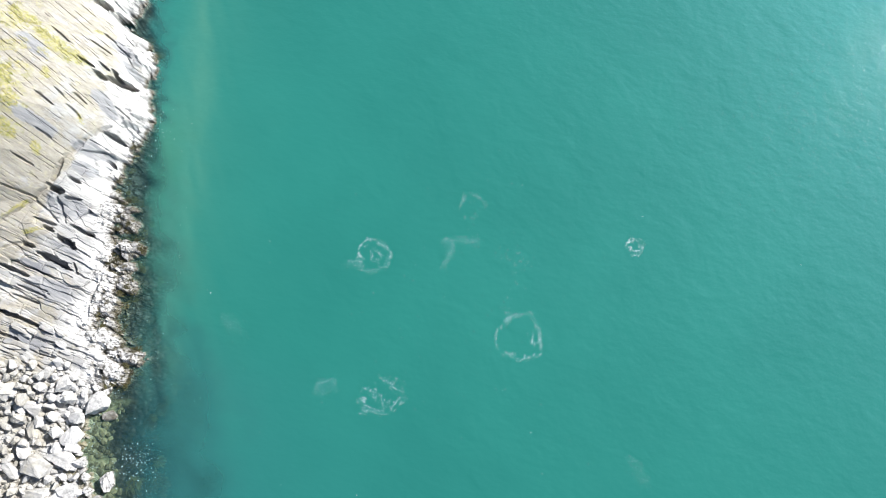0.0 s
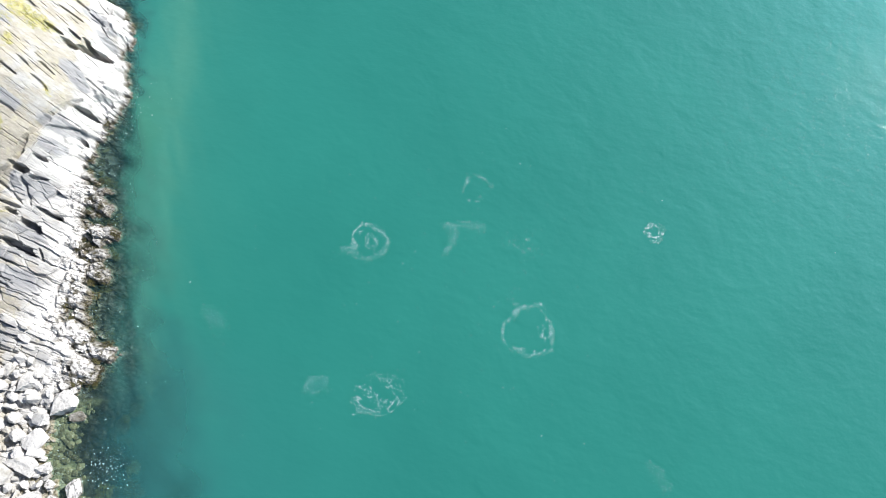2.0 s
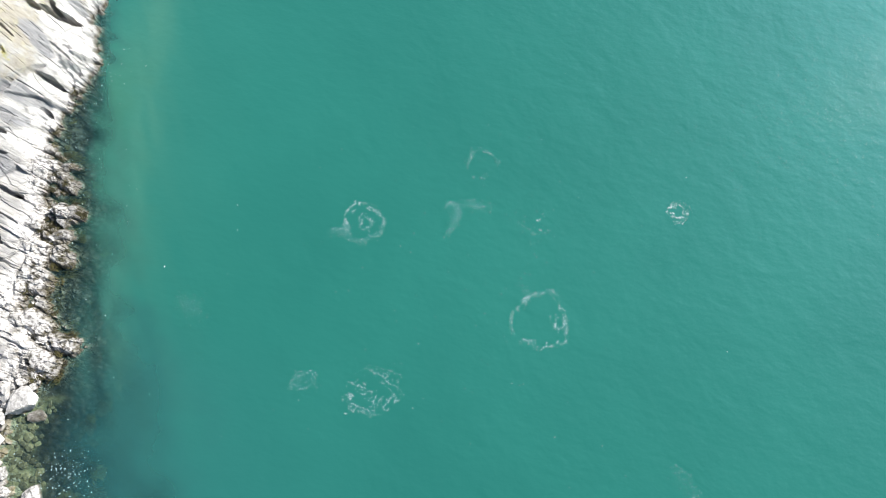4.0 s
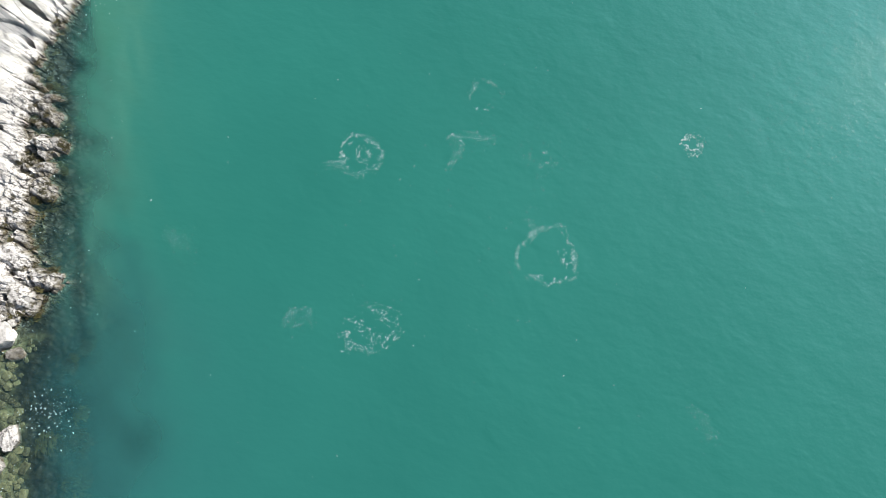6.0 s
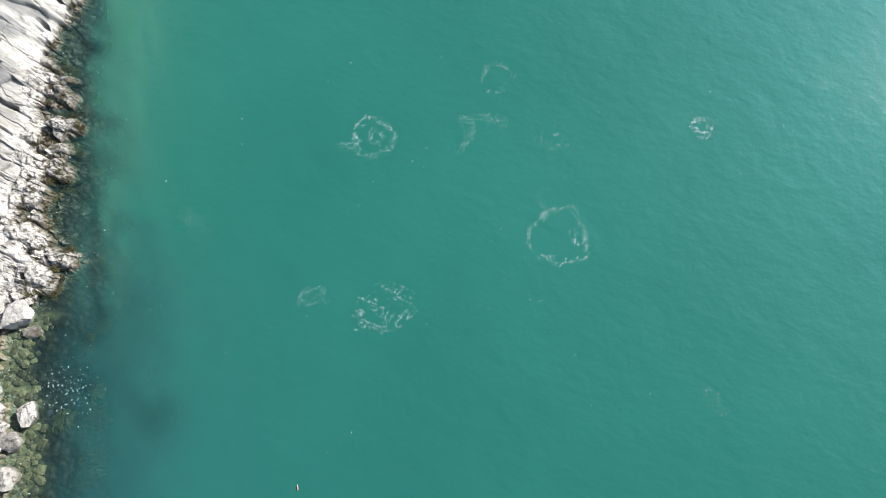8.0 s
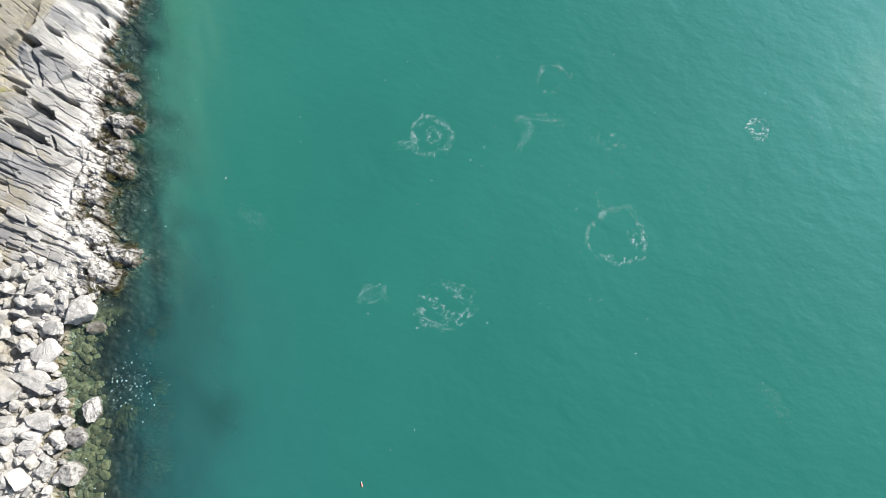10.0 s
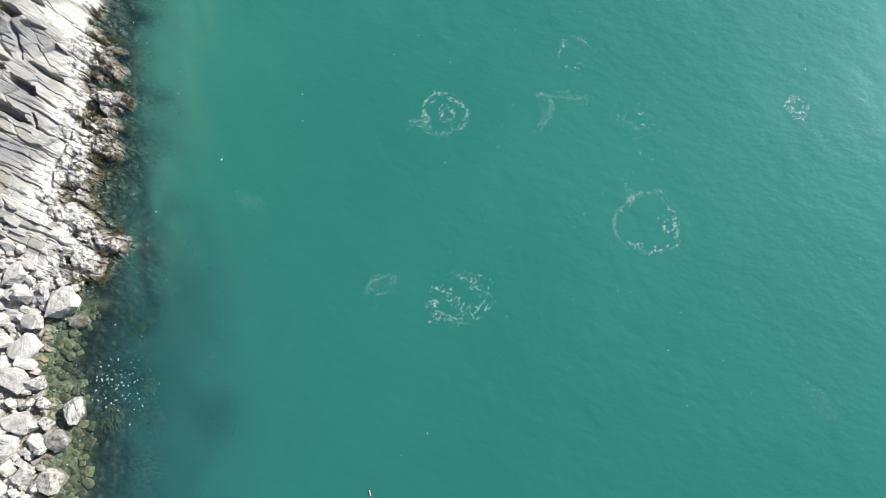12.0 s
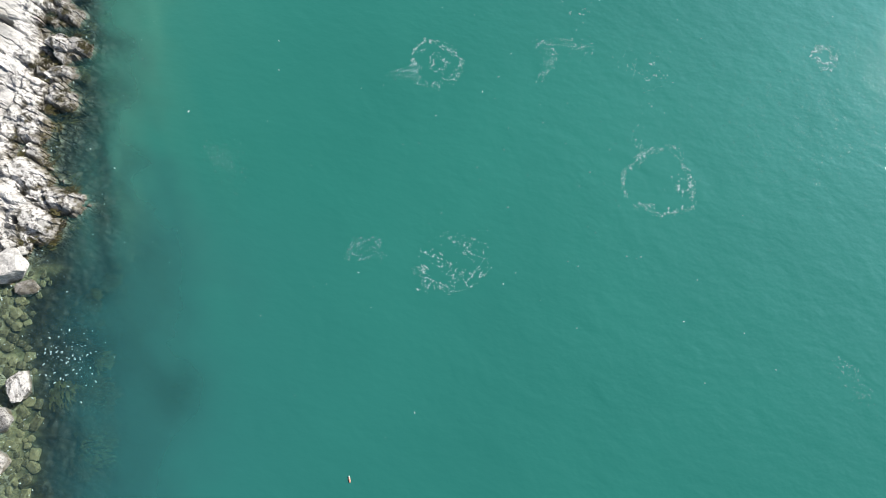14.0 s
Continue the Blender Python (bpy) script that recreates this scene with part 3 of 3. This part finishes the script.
def water_state(X, Y, Z):
    coast = np.interp(Y, [-45, -24, -15, -2, 8, 20, 32], [-40.3, -41.0, -39.8, -40.0, -40.8, -39.6, -42.0])
    out = X - coast + 3.0 * (fnoise(X * 0.3, Y * 0.15, 321) - 0.5) + 3.4 * (fnoise(X * 0.55 + 0.3 * Y, Y * 0.5, 323) - 0.5)
    murk = 0.035 + np.interp(Y, [-20, -10], [0.22, 0.12]) * step(np.interp(Y, [-20, -10], [3.0, 1.0]), np.interp(Y, [-20, -10], [8.0, 3.6]), out) + np.interp(Y, [-20, -10], [0.72, 0.82]) * step(np.interp(Y, [-20, -10, 5, 12], [4.0, 1.2, 0.6, -0.6]), np.interp(Y, [-20, -10, 5, 12], [18.0, 9.0, 6.6, 4.0]), out)
    murk = murk * (1 - 0.45 * np.exp(-((X + 28.3) ** 2 + (Y + 28.5) ** 2) / 3.2))
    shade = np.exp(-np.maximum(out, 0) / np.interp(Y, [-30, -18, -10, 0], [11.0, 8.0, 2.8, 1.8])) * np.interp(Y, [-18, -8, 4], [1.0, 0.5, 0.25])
    line = np.interp(Y, [-40, -22, -13, 0, 18, 40], [-33, -33.5, -34.5, -34.4, -34.6, -33.5])
    n1 = fnoise(X * 0.25 + 5, Y * 0.12, 301)
    n2 = fnoise(X * 0.9 + 0.3 * Y, Y * 0.16, 311)
    off = X - line + 4 * (n1 - 0.5)
    band = np.exp(-np.where(off > 0, off / 1.6, off / 2.8) ** 2) * (0.22 + 1.0 * np.maximum(0, n2 - 0.2)) * step(-30, -10, Y)
    wide = 0.62 * np.exp(-np.abs(off) / 5.5) * (0.35 + 0.75 * n2) * step(-38, -14, Y)
    lime = 0.75 * np.exp(-((out - 3.0) / 3.2) ** 2) * step(-16, -6, Y + 6 * (n1 - 0.5)) * step(22, 8, Y + 6 * (n1 - 0.5))
    return [("shade", "FLOAT", shade), ("lime", "FLOAT", lime), ("murk", "FLOAT", np.maximum(murk, 0.8 * np.clip(band, 0, 1))), ("silt", "FLOAT", np.clip(band * 0.6 + wide, 0, 1))]


ground = tagged(sheet("ground", spread(-57, -35, 0.078, 2600), spread(-42, 38, 0.078, 4200), ground_height, ROCK, zones, shear=0.55),
                "pale weathered slate shore rising from the sea", "rock shore", kind="structure")
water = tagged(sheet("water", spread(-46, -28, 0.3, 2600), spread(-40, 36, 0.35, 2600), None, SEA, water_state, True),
               "calm green sea with fine ripples and silty streaks", "sea", kind="structure")



def greener(X, Y, Z):
    cloud = 0.32 + 0.68 * step(1.0, 7.0, X - table(SHORE, 1, Y) + 2.5 * (fnoise(X * 0.4, Y * 0.4, 341) - 0.5))
    return [("cloud", "FLOAT", cloud), ("green", "FLOAT", np.maximum(step(-20, -6, Y + 4 * (fnoise(X * 0.3, Y * 0.3, 331) - 0.5)), step(-37, -30, X + 4 * (fnoise(X * 0.3, Y * 0.3, 331) - 0.5))))]


# cloudy layers of the shallow water, which hide the bed little by little
for depth, share in ((-0.35, 0.08), (-0.75, 0.12), (-1.20, 0.18), (-1.75, 0.26), (-2.4, 0.40), (-3.5, 1.0)):
    deep = sheet("water_layer", np.arange(-48, -16, 1.0), np.arange(-50, 45, 1.0), None, layer_material("cloudy water", share), greener, True)
    deep.location.z = depth
    tagged(deep, "cloudy blue-green water below the sea surface", "sea", kind="structure")


# ---- stones ----
def hull_mesh(name, seed, flat=1.0, material=None, bevel=0.02):
    """An angular block of about one metre: the hull of points thrown near the faces of a box, with its edges worn."""
    r = random.Random(seed)
    bm = bmesh.new()
    for k in range(24):
        p = [r.uniform(-1, 1) for _ in range(3)]
        a = r.randrange(3)
        p[a] = math.copysign(1, p[a])
        p = [c * 0.5 * (1 - 0.14 * r.random()) for c in p]
        reach = math.sqrt(sum(c * c for c in p))
        p = [c * min(1.0, 0.66 / reach) for c in p]
        bm.verts.new((p[0], p[1], p[2] * flat))
    res = bmesh.ops.convex_hull(bm, input=bm.verts)
    bmesh.ops.delete(bm, geom=[v for v in bm.verts if not v.link_faces], context="VERTS")
    bmesh.ops.dissolve_limit(bm, angle_limit=radians(14), verts=bm.verts, edges=bm.edges)
    bmesh.ops.bevel(bm, geom=list(bm.edges), offset=bevel, segments=1, affect="EDGES", clamp_overlap=True)
    bmesh.ops.triangulate(bm, faces=bm.faces)
    if bevel:
        bmesh.ops.subdivide_edges(bm, edges=[e for e in bm.edges if e.calc_length() > 0.16], cuts=3, use_grid_fill=True)
        bmesh.ops.triangulate(bm, faces=bm.faces)
        for v in bm.verts:
            q = v.co * 4 + Vector((seed, 0, 0))
            v.co += v.co.normalized() * (0.06 * noise.noise(q) + 0.035 * noise.noise(q * 2.7) + 0.022 * noise.noise(q * 6.1))
    bmesh.ops.recalc_face_normals(bm, faces=bm.faces)
    me = bpy.data.meshes.new(name)
    bm.to_mesh(me)
    bm.free()
    if material:
        me.materials.append(material)
    return me


BLOCKS = [hull_mesh("boulder", 500 + k, 1.0, BOULDER) for k in range(16)]
CRUSTED = [hull_mesh("boulder", 540 + k, 1.0, boulder_material("crusted slate", 1.0)) for k in range(4)]
SUNK = [hull_mesh("sunken_stone", 700 + k, 1.0, SUNKEN, 0.03) for k in range(8)]
rnd = random.Random(12)
placed = []


LOOK_X, LOOK_Y = np.arange(-58, -18, 0.12), np.arange(-40, 34, 0.12)
LOOK_Z = ground_height(*np.meshgrid(LOOK_X, LOOK_Y))


def height_at(x, y):
    return float(LOOK_Z[int(round((y + 40) / 0.12)), int(round((x + 58) / 0.12))])


def stone(name, meshes, x, y, l, w, h, turn, label, group, lift=0.28, tip=9, base=None):
    ob = new(name, rnd.choice(meshes))
    z = (height_at(x, y) if base is None else base) + h * lift
    ob.matrix_world = pose(x, y, z, rnd.uniform(-tip, tip), rnd.uniform(-tip, tip), turn) @ Matrix.Diagonal((l, w, h, 1))
    placed.append((x, y, 0.5 * math.sqrt(l * w)))
    return tagged(ob, label, "boulder", group)


# the blocks that stand out: x, y, length, width, height, heading, label
MAIN = [
    (-39.0, -28.4, 2.3, 1.6, 1.9, 112, "big bleached white boulder standing in the shallow water"),
    (-39.9, -30.5, 1.9, 1.8, 1.4, 20, "dark crusted rounded boulder at the water's edge"),
    (-39.9, -21.5, 1.9, 1.3, 0.9, 10, "grey wedge boulder half under the clear water"),
    (-41.2, -20.1, 3.0, 2.6, 1.9, 25, "large pale rounded boulder above the bay"),
    (-43.4, -23.7, 2.6, 2.3, 1.4, 40, "grey angular boulder on the stony shore"),
    (-44.2, -25.8, 3.8, 2.2, 1.5, -24, "broad tilted slate slab on the stony shore"),
    (-42.1, -27.2, 1.4, 0.8, 0.8, 35, "oblong pale block lying on smaller stones"),
    (-43.1, -29.3, 2.6, 2.0, 1.4, 8, "flat-topped pale slab among white stones"),
    (-42.0, -32.9, 1.7, 1.4, 1.1, 60, "angular pale boulder among white stones"),
    (-40.1, -33.3, 2.3, 2.0, 1.3, -30, "streaked grey boulder at the water's edge"),
    (-41.5, -30.6, 1.5, 1.4, 1.0, 15, "pale lichen-spotted boulder among white stones"),
    (-44.6, -18.0, 2.2, 1.9, 1.3, 30, "pale grey boulder below the slate ledges"),
    (-44.8, -19.6, 1.5, 1.1, 0.9, -10, "grey angular boulder below the slate ledges"),
    (-44.5, -21.2, 2.0, 1.0, 0.9, -18, "long pale block among fallen stones"),
    (-47.9, -25.1, 2.3, 1.2, 1.5, 105, "upright bleached block among fallen stones"),
    (-46.4, -26.8, 3.4, 2.6, 1.7, -28, "broad beige slate slab among fallen stones"),
    (-49.0, -27.0, 2.6, 1.3, 1.1, -35, "long beige block among fallen stones"),
    (-47.8, -20.5, 2.7, 1.7, 1.1, -22, "layered beige slab among fallen stones"),
    (-47.4, -22.9, 2.5, 1.2, 1.2, -70, "beige block lying askew among fallen stones"),
    (-46.2, -29.4, 3.2, 1.4, 1.2, 5, "long layered slate slab on the stony shore"),
    (-43.6, -31.2, 2.0, 1.4, 1.1, 50, "pale angular boulder among white stones"),
    (-50.2, -18.6, 1.9, 1.5, 1.3, 15, "beige angular boulder below the ledges"),
    (-47.0, -18.4, 1.5, 1.2, 1.1, -40, "beige angular boulder below the ledges"),
]
for x, y, l, w, h, turn, label in MAIN:
    stone("boulder", CRUSTED if "dark" in label or "streaked" in label or "wedge" in label else BLOCKS, x, y, l * 0.9, w * 0.9, h * 0.9, turn, label, "fallen boulders on the shore", lift=0.3)


def in_pile(x, y):
    edge = float(table(SHORE, 1, y))
    return x < edge + 0.2 and y < -15.6 - 0.55 * max(0, x + 46) - 0.5 * math.sin(x * 1.3)


WORDS = ["pale angular slate stone in the boulder pile", "bleached white stone in the boulder pile", "beige slate block in the boulder pile", "grey slate chunk in the boulder pile"]
tries, count = 0, 0
while count < 277 and tries < 12000:
    tries += 1
    x, y = rnd.uniform(-53, -39.5), rnd.uniform(-37, -15.5)
    big = max(0.0, 1 - tries / 3500)
    size = 0.36 + 0.75 * big * rnd.random() ** 1.5 + 0.25 * rnd.random()
    if not in_pile(x, y) or any((x - a) ** 2 + (y - b) ** 2 < (0.66 * (c + size * 0.5)) ** 2 for a, b, c in placed):
        continue
    l = size * rnd.uniform(1.0, 1.5)
    stone("boulder", BLOCKS, x, y, l, size * rnd.uniform(0.75, 1.05), size * rnd.uniform(0.85, 1.25), rnd.choice((-28, 62, 150)) + rnd.uniform(-35, 35), WORDS[count % 4], "stones of the boulder pile", lift=0.48, tip=22)
    count += 1

# broken slabs on the ledges
SLABS = [hull_mesh("split_stone", 800 + k, 1.0, BOULDER, 0.012) for k in range(8)]
for _ in range(16):
    x, y = rnd.uniform(-51, -44.5), rnd.uniform(-15.8, -11.5)
    stone("split_stone", SLABS, x, y, rnd.uniform(1.0, 2.6), rnd.uniform(0.4, 0.8), rnd.uniform(0.35, 0.6), -24 + rnd.uniform(-8, 8), "long split slate slab lying along the ledges", "slate slabs on the ledges", lift=0.12, tip=8)
# stones under the clear shallow water
count, tries = 0, 0
while count < 85 and tries < 5000:
    tries += 1
    y = rnd.choice((rnd.uniform(-27.6, -21.8), rnd.uniform(-36.5, -29.0), rnd.uniform(-36.5, -20)))
    x = float(table(SHORE, 1, y)) + rnd.uniform(-0.6, 3.0)
    size = rnd.uniform(0.3, 0.85)
    if any((x - a) ** 2 + (y - b) ** 2 < (0.75 * (c + size * 0.5)) ** 2 for a, b, c in placed):
        continue
    z = height_at(x, y)
    if -1.5 < z < -0.14:
        stone("sunken_stone", SUNK, x, y, size * rnd.uniform(1, 1.35), size, min(size * 0.6, max(0.08, (-z - 0.06) / 0.7)), rnd.uniform(0, 180), "olive weed-covered stone under shallow water", "sunken stones", lift=0.2, tip=10, base=z)
        count += 1


def soup(name, verts, faces, material):
    me = bpy.data.meshes.new(name)
    me.from_pydata(verts, [], faces)
    me.materials.append(material)
    return new(name, me)


# small rubble between the blocks
verts, faces = [], []
shapes = [([tuple(v.co) for v in m.vertices], [tuple(p.vertices) for p in m.polygons]) for m in [hull_mesh("rubble_shape", 900 + k, 1.0, None, 0.0) for k in range(8)]]
rx, ry = np.array([rnd.uniform(-56, -38.5) for _ in range(2200)]), np.array([rnd.uniform(-38, -15.5) for _ in range(2200)])
rz = ground_height(rx, ry)
for x, y, z in zip(rx, ry, rz):
    if in_pile(x, y) and z > -0.35:
        s = 0.14 + 0.40 * rnd.random() ** 2.5
        m = pose(x, y, z + s * 0.12, rnd.uniform(0, 40), rnd.uniform(0, 40), rnd.uniform(0, 360)) @ Matrix.Diagonal((s * 1.3, s, s * 0.8, 1))
        vs, fs = rnd.choice(shapes)
        k = len(verts)
        verts.extend(tuple(m @ Vector(v)) for v in vs)
        faces.extend(tuple(i + k for i in f) for f in fs)
tagged(soup("rubble", verts, faces, BOULDER), "small pale stones filling gaps between boulders", "rubble", kind="stuff")


# ---- weed ----
def ribbon(verts, faces, root, heading, length, width, rise, r, droop=0.0):
    """One strap of weed: a thin bent strip of four pieces."""
    k, n = len(verts), 5
    x, y, z = root
    for i in range(n):
        t = i / (n - 1)
        a = heading + 0.7 * math.sin(2.2 * t + r.random() * 0.7)
        w = width * (1 - 0.65 * t * t)
        sx, sy = -math.sin(a) * w, math.cos(a) * w
        zz = z + rise * math.sin(min(1, t * 1.3) * 1.57) - droop * t
        verts.append((x + sx, y + sy, zz))
        verts.append((x - sx, y - sy, zz + 0.4 * width))
        x += math.cos(a) * length / n
        y += math.sin(a) * length / n
    faces.extend((k + 2 * i, k + 2 * i + 1, k + 2 * i + 3, k + 2 * i + 2) for i in range(n - 1))


def weed_clump(name, x, y, z, radius, count, length, width, rise, material, label, group, r, lean=None):
    verts, faces = [], []
    for _ in range(count):
        a, d = r.uniform(0, 6.28), radius * math.sqrt(r.random())
        head = (lean + r.gauss(0, 0.3)) if lean is not None else r.uniform(0, 6.28)
        ribbon(verts, faces, (d * math.cos(a), d * math.sin(a), r.uniform(-0.05, 0.12)), head, length * r.uniform(0.6, 1.3), width * r.uniform(0.6, 1.3), rise * r.uniform(0.5, 1.2), r)
    ob = soup(name, verts, faces, material)
    ob.location = (x, y, z)
    return tagged(ob, label, "seaweed", group)


rw = random.Random(77)
made = 0
while made < 95:
    y = rw.uniform(-18.5, 11.0) if made < 82 else rw.uniform(12, 27)
    x = float(table(SHORE, 1, y)) + rw.uniform(-2.4, 1.7)
    z = height_at(x, y)
    if -0.8 < z < 0.5:
        weed_clump("wrack_clump", x, y, max(z, -0.25), rw.uniform(0.25, 0.6), 44, 0.32, 0.030, 0.06, WEED, "brown and olive wrack draped over tidal rock", "wrack at the tide line", rw, lean=rw.uniform(-1.2, 0.3))
        made += 1

KELPS = [(-28.3, -28.5, 1.3, -0.75), (-36.9, -28.7, 0.9, -0.2), (-35.6, -28.9, 0.6, -0.4), (-34.0, -28.7, 1.0, -0.15), (-33.9, -32.5, 1.2, -0.15), (-35.0, -31.0, 0.8, -0.4), (-35.3, -15.3, 0.8, -0.3), (-34.9, -33.6, 0.8, -0.2), (-36.8, -24.6, 0.6, -0.4), (-36.0, -22.3, 0.7, -0.4)]
while len(KELPS) < 96:
    y = rw.choice((rw.uniform(-36, -17), rw.uniform(-36, -17), rw.uniform(-36, -17), rw.uniform(-17, 4)))
    x = float(table(SHORE, 1, y)) + rw.uniform(1.2, 7.5 if y < -17 else 3.4)
    KELPS.append((x, y, rw.uniform(0.2, 0.7), -rw.uniform(0.25, 1.3)))
for x, y, size, top in KELPS:
    weed_clump("kelp_clump", x, y, top - 0.68, size, int(26 + 60 * size), 0.70, 0.075, 0.14, KELP if rw.random() < 0.85 else WEED, "dark kelp fronds swaying under the green water", "kelp under the water", rw, lean=rw.gauss(-1.0, 0.25))


# ---- foam and floating specks ----
def flecks(name, spots, label, category="foam"):
    """Small uneven flat patches of foam on the water: x, y, size."""
    verts, faces = [], []
    for x, y, s in spots:
        k, n = len(verts), 7
        stretch, turn = rw.uniform(1.0, 2.4), rw.uniform(0, 3.14)
        for i in range(n):
            a = 6.283 * i / n
            rr = s * 0.62 * rw.uniform(0.4, 1.2)
            px, py = rr * math.cos(a) * stretch, rr * math.sin(a)
            verts.append((x + px * math.cos(turn) - py * math.sin(turn), y + px * math.sin(turn) + py * math.cos(turn), 0.012))
        verts.append((x, y, 0.012 + 0.25 * s))
        faces.extend((k + i, k + (i + 1) % n, k + n) for i in range(n))
    return tagged(soup(name, verts, faces, FOAM), label, category, kind="stuff")


def ring(x, y, radius, count, ragged=0.16, size=0.10, gaps=0.45, seed=1, squash=1.0):
    """Flecks in loose clusters round a circle, thinner where the ring has broken."""
    r = random.Random(seed)
    spots = []
    while len(spots) < 2.4 * count:
        a = r.uniform(0, 6.283)
        if vn1(a * 2.2 / 6.283 * 3, seed) < gaps * 0.9 and r.random() < 0.85:
            continue
        d = radius * (1 + r.gauss(0, ragged) + 0.10 * math.sin(3 * a + seed) + 0.06 * math.sin(7 * a))
        big = size * (0.36 + 0.7 * r.random() ** 2)
        for _ in range(r.randint(1, 6)):
            a2, d2 = a + r.gauss(0, 0.22 / radius), d + r.gauss(0, 0.08)
            spots.append((x + d2 * math.cos(a2), y + squash * d2 * math.sin(a2), big * r.uniform(0.3, 1.0)))
    return spots


def vn1(t, seed):
    return float(vnoise(np.array([t]), np.array([seed * 1.7]), seed)[0])


def line(points, count, spread_by, size, seed):
    r = random.Random(seed)
    out = []
    for _ in range(2 * count):
        i = r.randrange(len(points) - 1)
        t = r.random()
        (x0, y0), (x1, y1) = points[i], points[i + 1]
        out.append((x0 + t * (x1 - x0) + r.gauss(0, spread_by), y0 + t * (y1 - y0) + r.gauss(0, spread_by), size * (0.20 + 0.50 * r.random() ** 3)))
    return out


flecks("foam_ring", ring(6.2, -13.0, 2.6, 210, 0.06, 0.10, 0.12, 4) + ring(8.2, -13.2, 0.6, 30, 0.4, 0.12, 0.1, 5) + line([(4.6, -9.6), (5.2, -11.0)], 25, 0.2, 0.10, 6), "broken white foam ring spreading on green water")
flecks("foam_ring", ring(-11.0, -3.2, 1.9, 170, 0.09, 0.10, 0.2, 8) + ring(-10.7, -3.2, 0.6, 36, 0.4, 0.10, 0.2, 9) + line([(-14.0, -4.2), (-12.2, -4.0)], 40, 0.35, 0.10, 10), "bright white foam ring with a broken trail")
flecks("foam_ring", ring(-9.9, -19.4, 2.3, 190, 0.18, 0.09, 0.2, 14, 0.8) + line([(-11.5, -18.6), (-10.3, -19.4), (-9.4, -20.2)], 40, 0.3, 0.13, 15), "ragged white foam ring on green water")
flecks("foam_ring", ring(0.9, 3.0, 1.6, 60, 0.07, 0.09, 0.5, 21), "thin fading foam ring on green water")
flecks("foam_streak", line([(-2.8, -1.3), (-1.4, -1.5), (-1.7, -3.0), (-2.6, -4.4)], 80, 0.28, 0.12, 23) + line([(-0.8, -1.2), (1.4, -1.7)], 45, 0.32, 0.12, 24), "bent streaks of fading foam flecks")
flecks("foam_patch", line([(17.9, -26.6), (19.0, -27.6), (19.6, -29.0)], 60, 0.45, 0.10, 26), "small scattered foam patch on green water")
flecks("foam_ring", ring(20.6, -2.0, 0.9, 110, 0.20, 0.11, 0.1, 31), "small bright foam ring on green water")
flecks("foam_patch", ring(6.0, -3.6, 1.5, 60, 0.5, 0.08, 0.2, 33), "faint scattered foam flecks on green water")
flecks("foam_patch", ring(-16.0, -18.6, 1.0, 60, 0.3, 0.09, 0.2, 35, 0.8), "small broken foam patch on green water")
flecks("foam_patch", line([(-28.2, -11.0), (-26.0, -11.9)], 80, 0.5, 0.07, 37) + line([(-27.0, -10.0), (-26.2, -14)], 40, 0.6, 0.06, 38), "faint foam scum off the rocky shore")
# white specks drifting along the shore and thinly over the open water
specks = [(rw.gauss(-36.7, 1.3), rw.gauss(-26.4, 1.0), rw.choice((0.03, 0.04, 0.06, 0.10))) for _ in range(110)]
for _ in range(330):
    y = rw.uniform(-36, 16)
    specks.append((float(table(SHORE, 1, y)) + 0.4 + rw.expovariate(0.55), y, rw.choice((0.025, 0.03, 0.05, 0.08))))
for _ in range(120):
    specks.append((rw.gauss(-2, 11), rw.gauss(-9, 9), rw.choice((0.04, 0.05, 0.07))))
specks.append((-30.0, -7.7, 0.15))
flecks("foam_specks", specks, "loose white specks floating on the sea", "foam")

# a small pink-orange drifting float
bm = bmesh.new()
bmesh.ops.create_uvsphere(bm, u_segments=14, v_segments=10, radius=0.5)
for v in bm.verts:
    v.co = Vector((v.co.x * (0.13 - 0.05 * v.co.y), v.co.y * 0.46, v.co.z * 0.10))
me = bpy.data.meshes.new("drifting_float")
bm.to_mesh(me)
bm.free()
me.materials.append(CORK)
drift = tagged(new("drifting_float", me), "faded orange oblong float drifting on the water", "float")
drift.matrix_world = pose(-16.5, -34.3, 0.02, 0, 0, 12)
bm = bmesh.new()
bmesh.ops.create_uvsphere(bm, u_segments=12, v_segments=8, radius=0.5)
for v in bm.verts:
    v.co = Vector((v.co.x * 0.115, 0.19 + v.co.y * 0.12, 0.005 + v.co.z * 0.105))
me = bpy.data.meshes.new("pale_end")
bm.to_mesh(me)
bm.free()
me.materials.append(FOAM)
cap = tagged(new("pale_end", me), "worn white end")
cap.parent = drift

# ---- turf on the upper slope ----
verts, faces = [], []
gx, gy = np.array([rw.uniform(-60, -44) for _ in range(30000)]), np.array([rw.uniform(-6, 34) for _ in range(30000)])
gz = ground_height(gx, gy)
green = zones(gx, gy, gz)[0][2][:, 2]
for x, y, z, g in zip(gx, gy, gz, green):
    if g > 0.3 + 0.6 * rw.random():
        for _ in range(3):
            a, h = rw.uniform(0, 6.283), rw.uniform(0.10, 0.26)
            k = len(verts)
            dx, dy = math.cos(a), math.sin(a)
            verts.extend(((x - dy * 0.03, y + dx * 0.03, z - 0.02), (x + dy * 0.03, y - dx * 0.03, z - 0.02), (x + dx * h, y + dy * h, z + h * 0.6)))
            faces.append((k, k + 1, k + 2))
tagged(soup("grass", verts, faces, GRASS), "dry yellow-green coastal grass on the upper slope", "grass", kind="stuff")
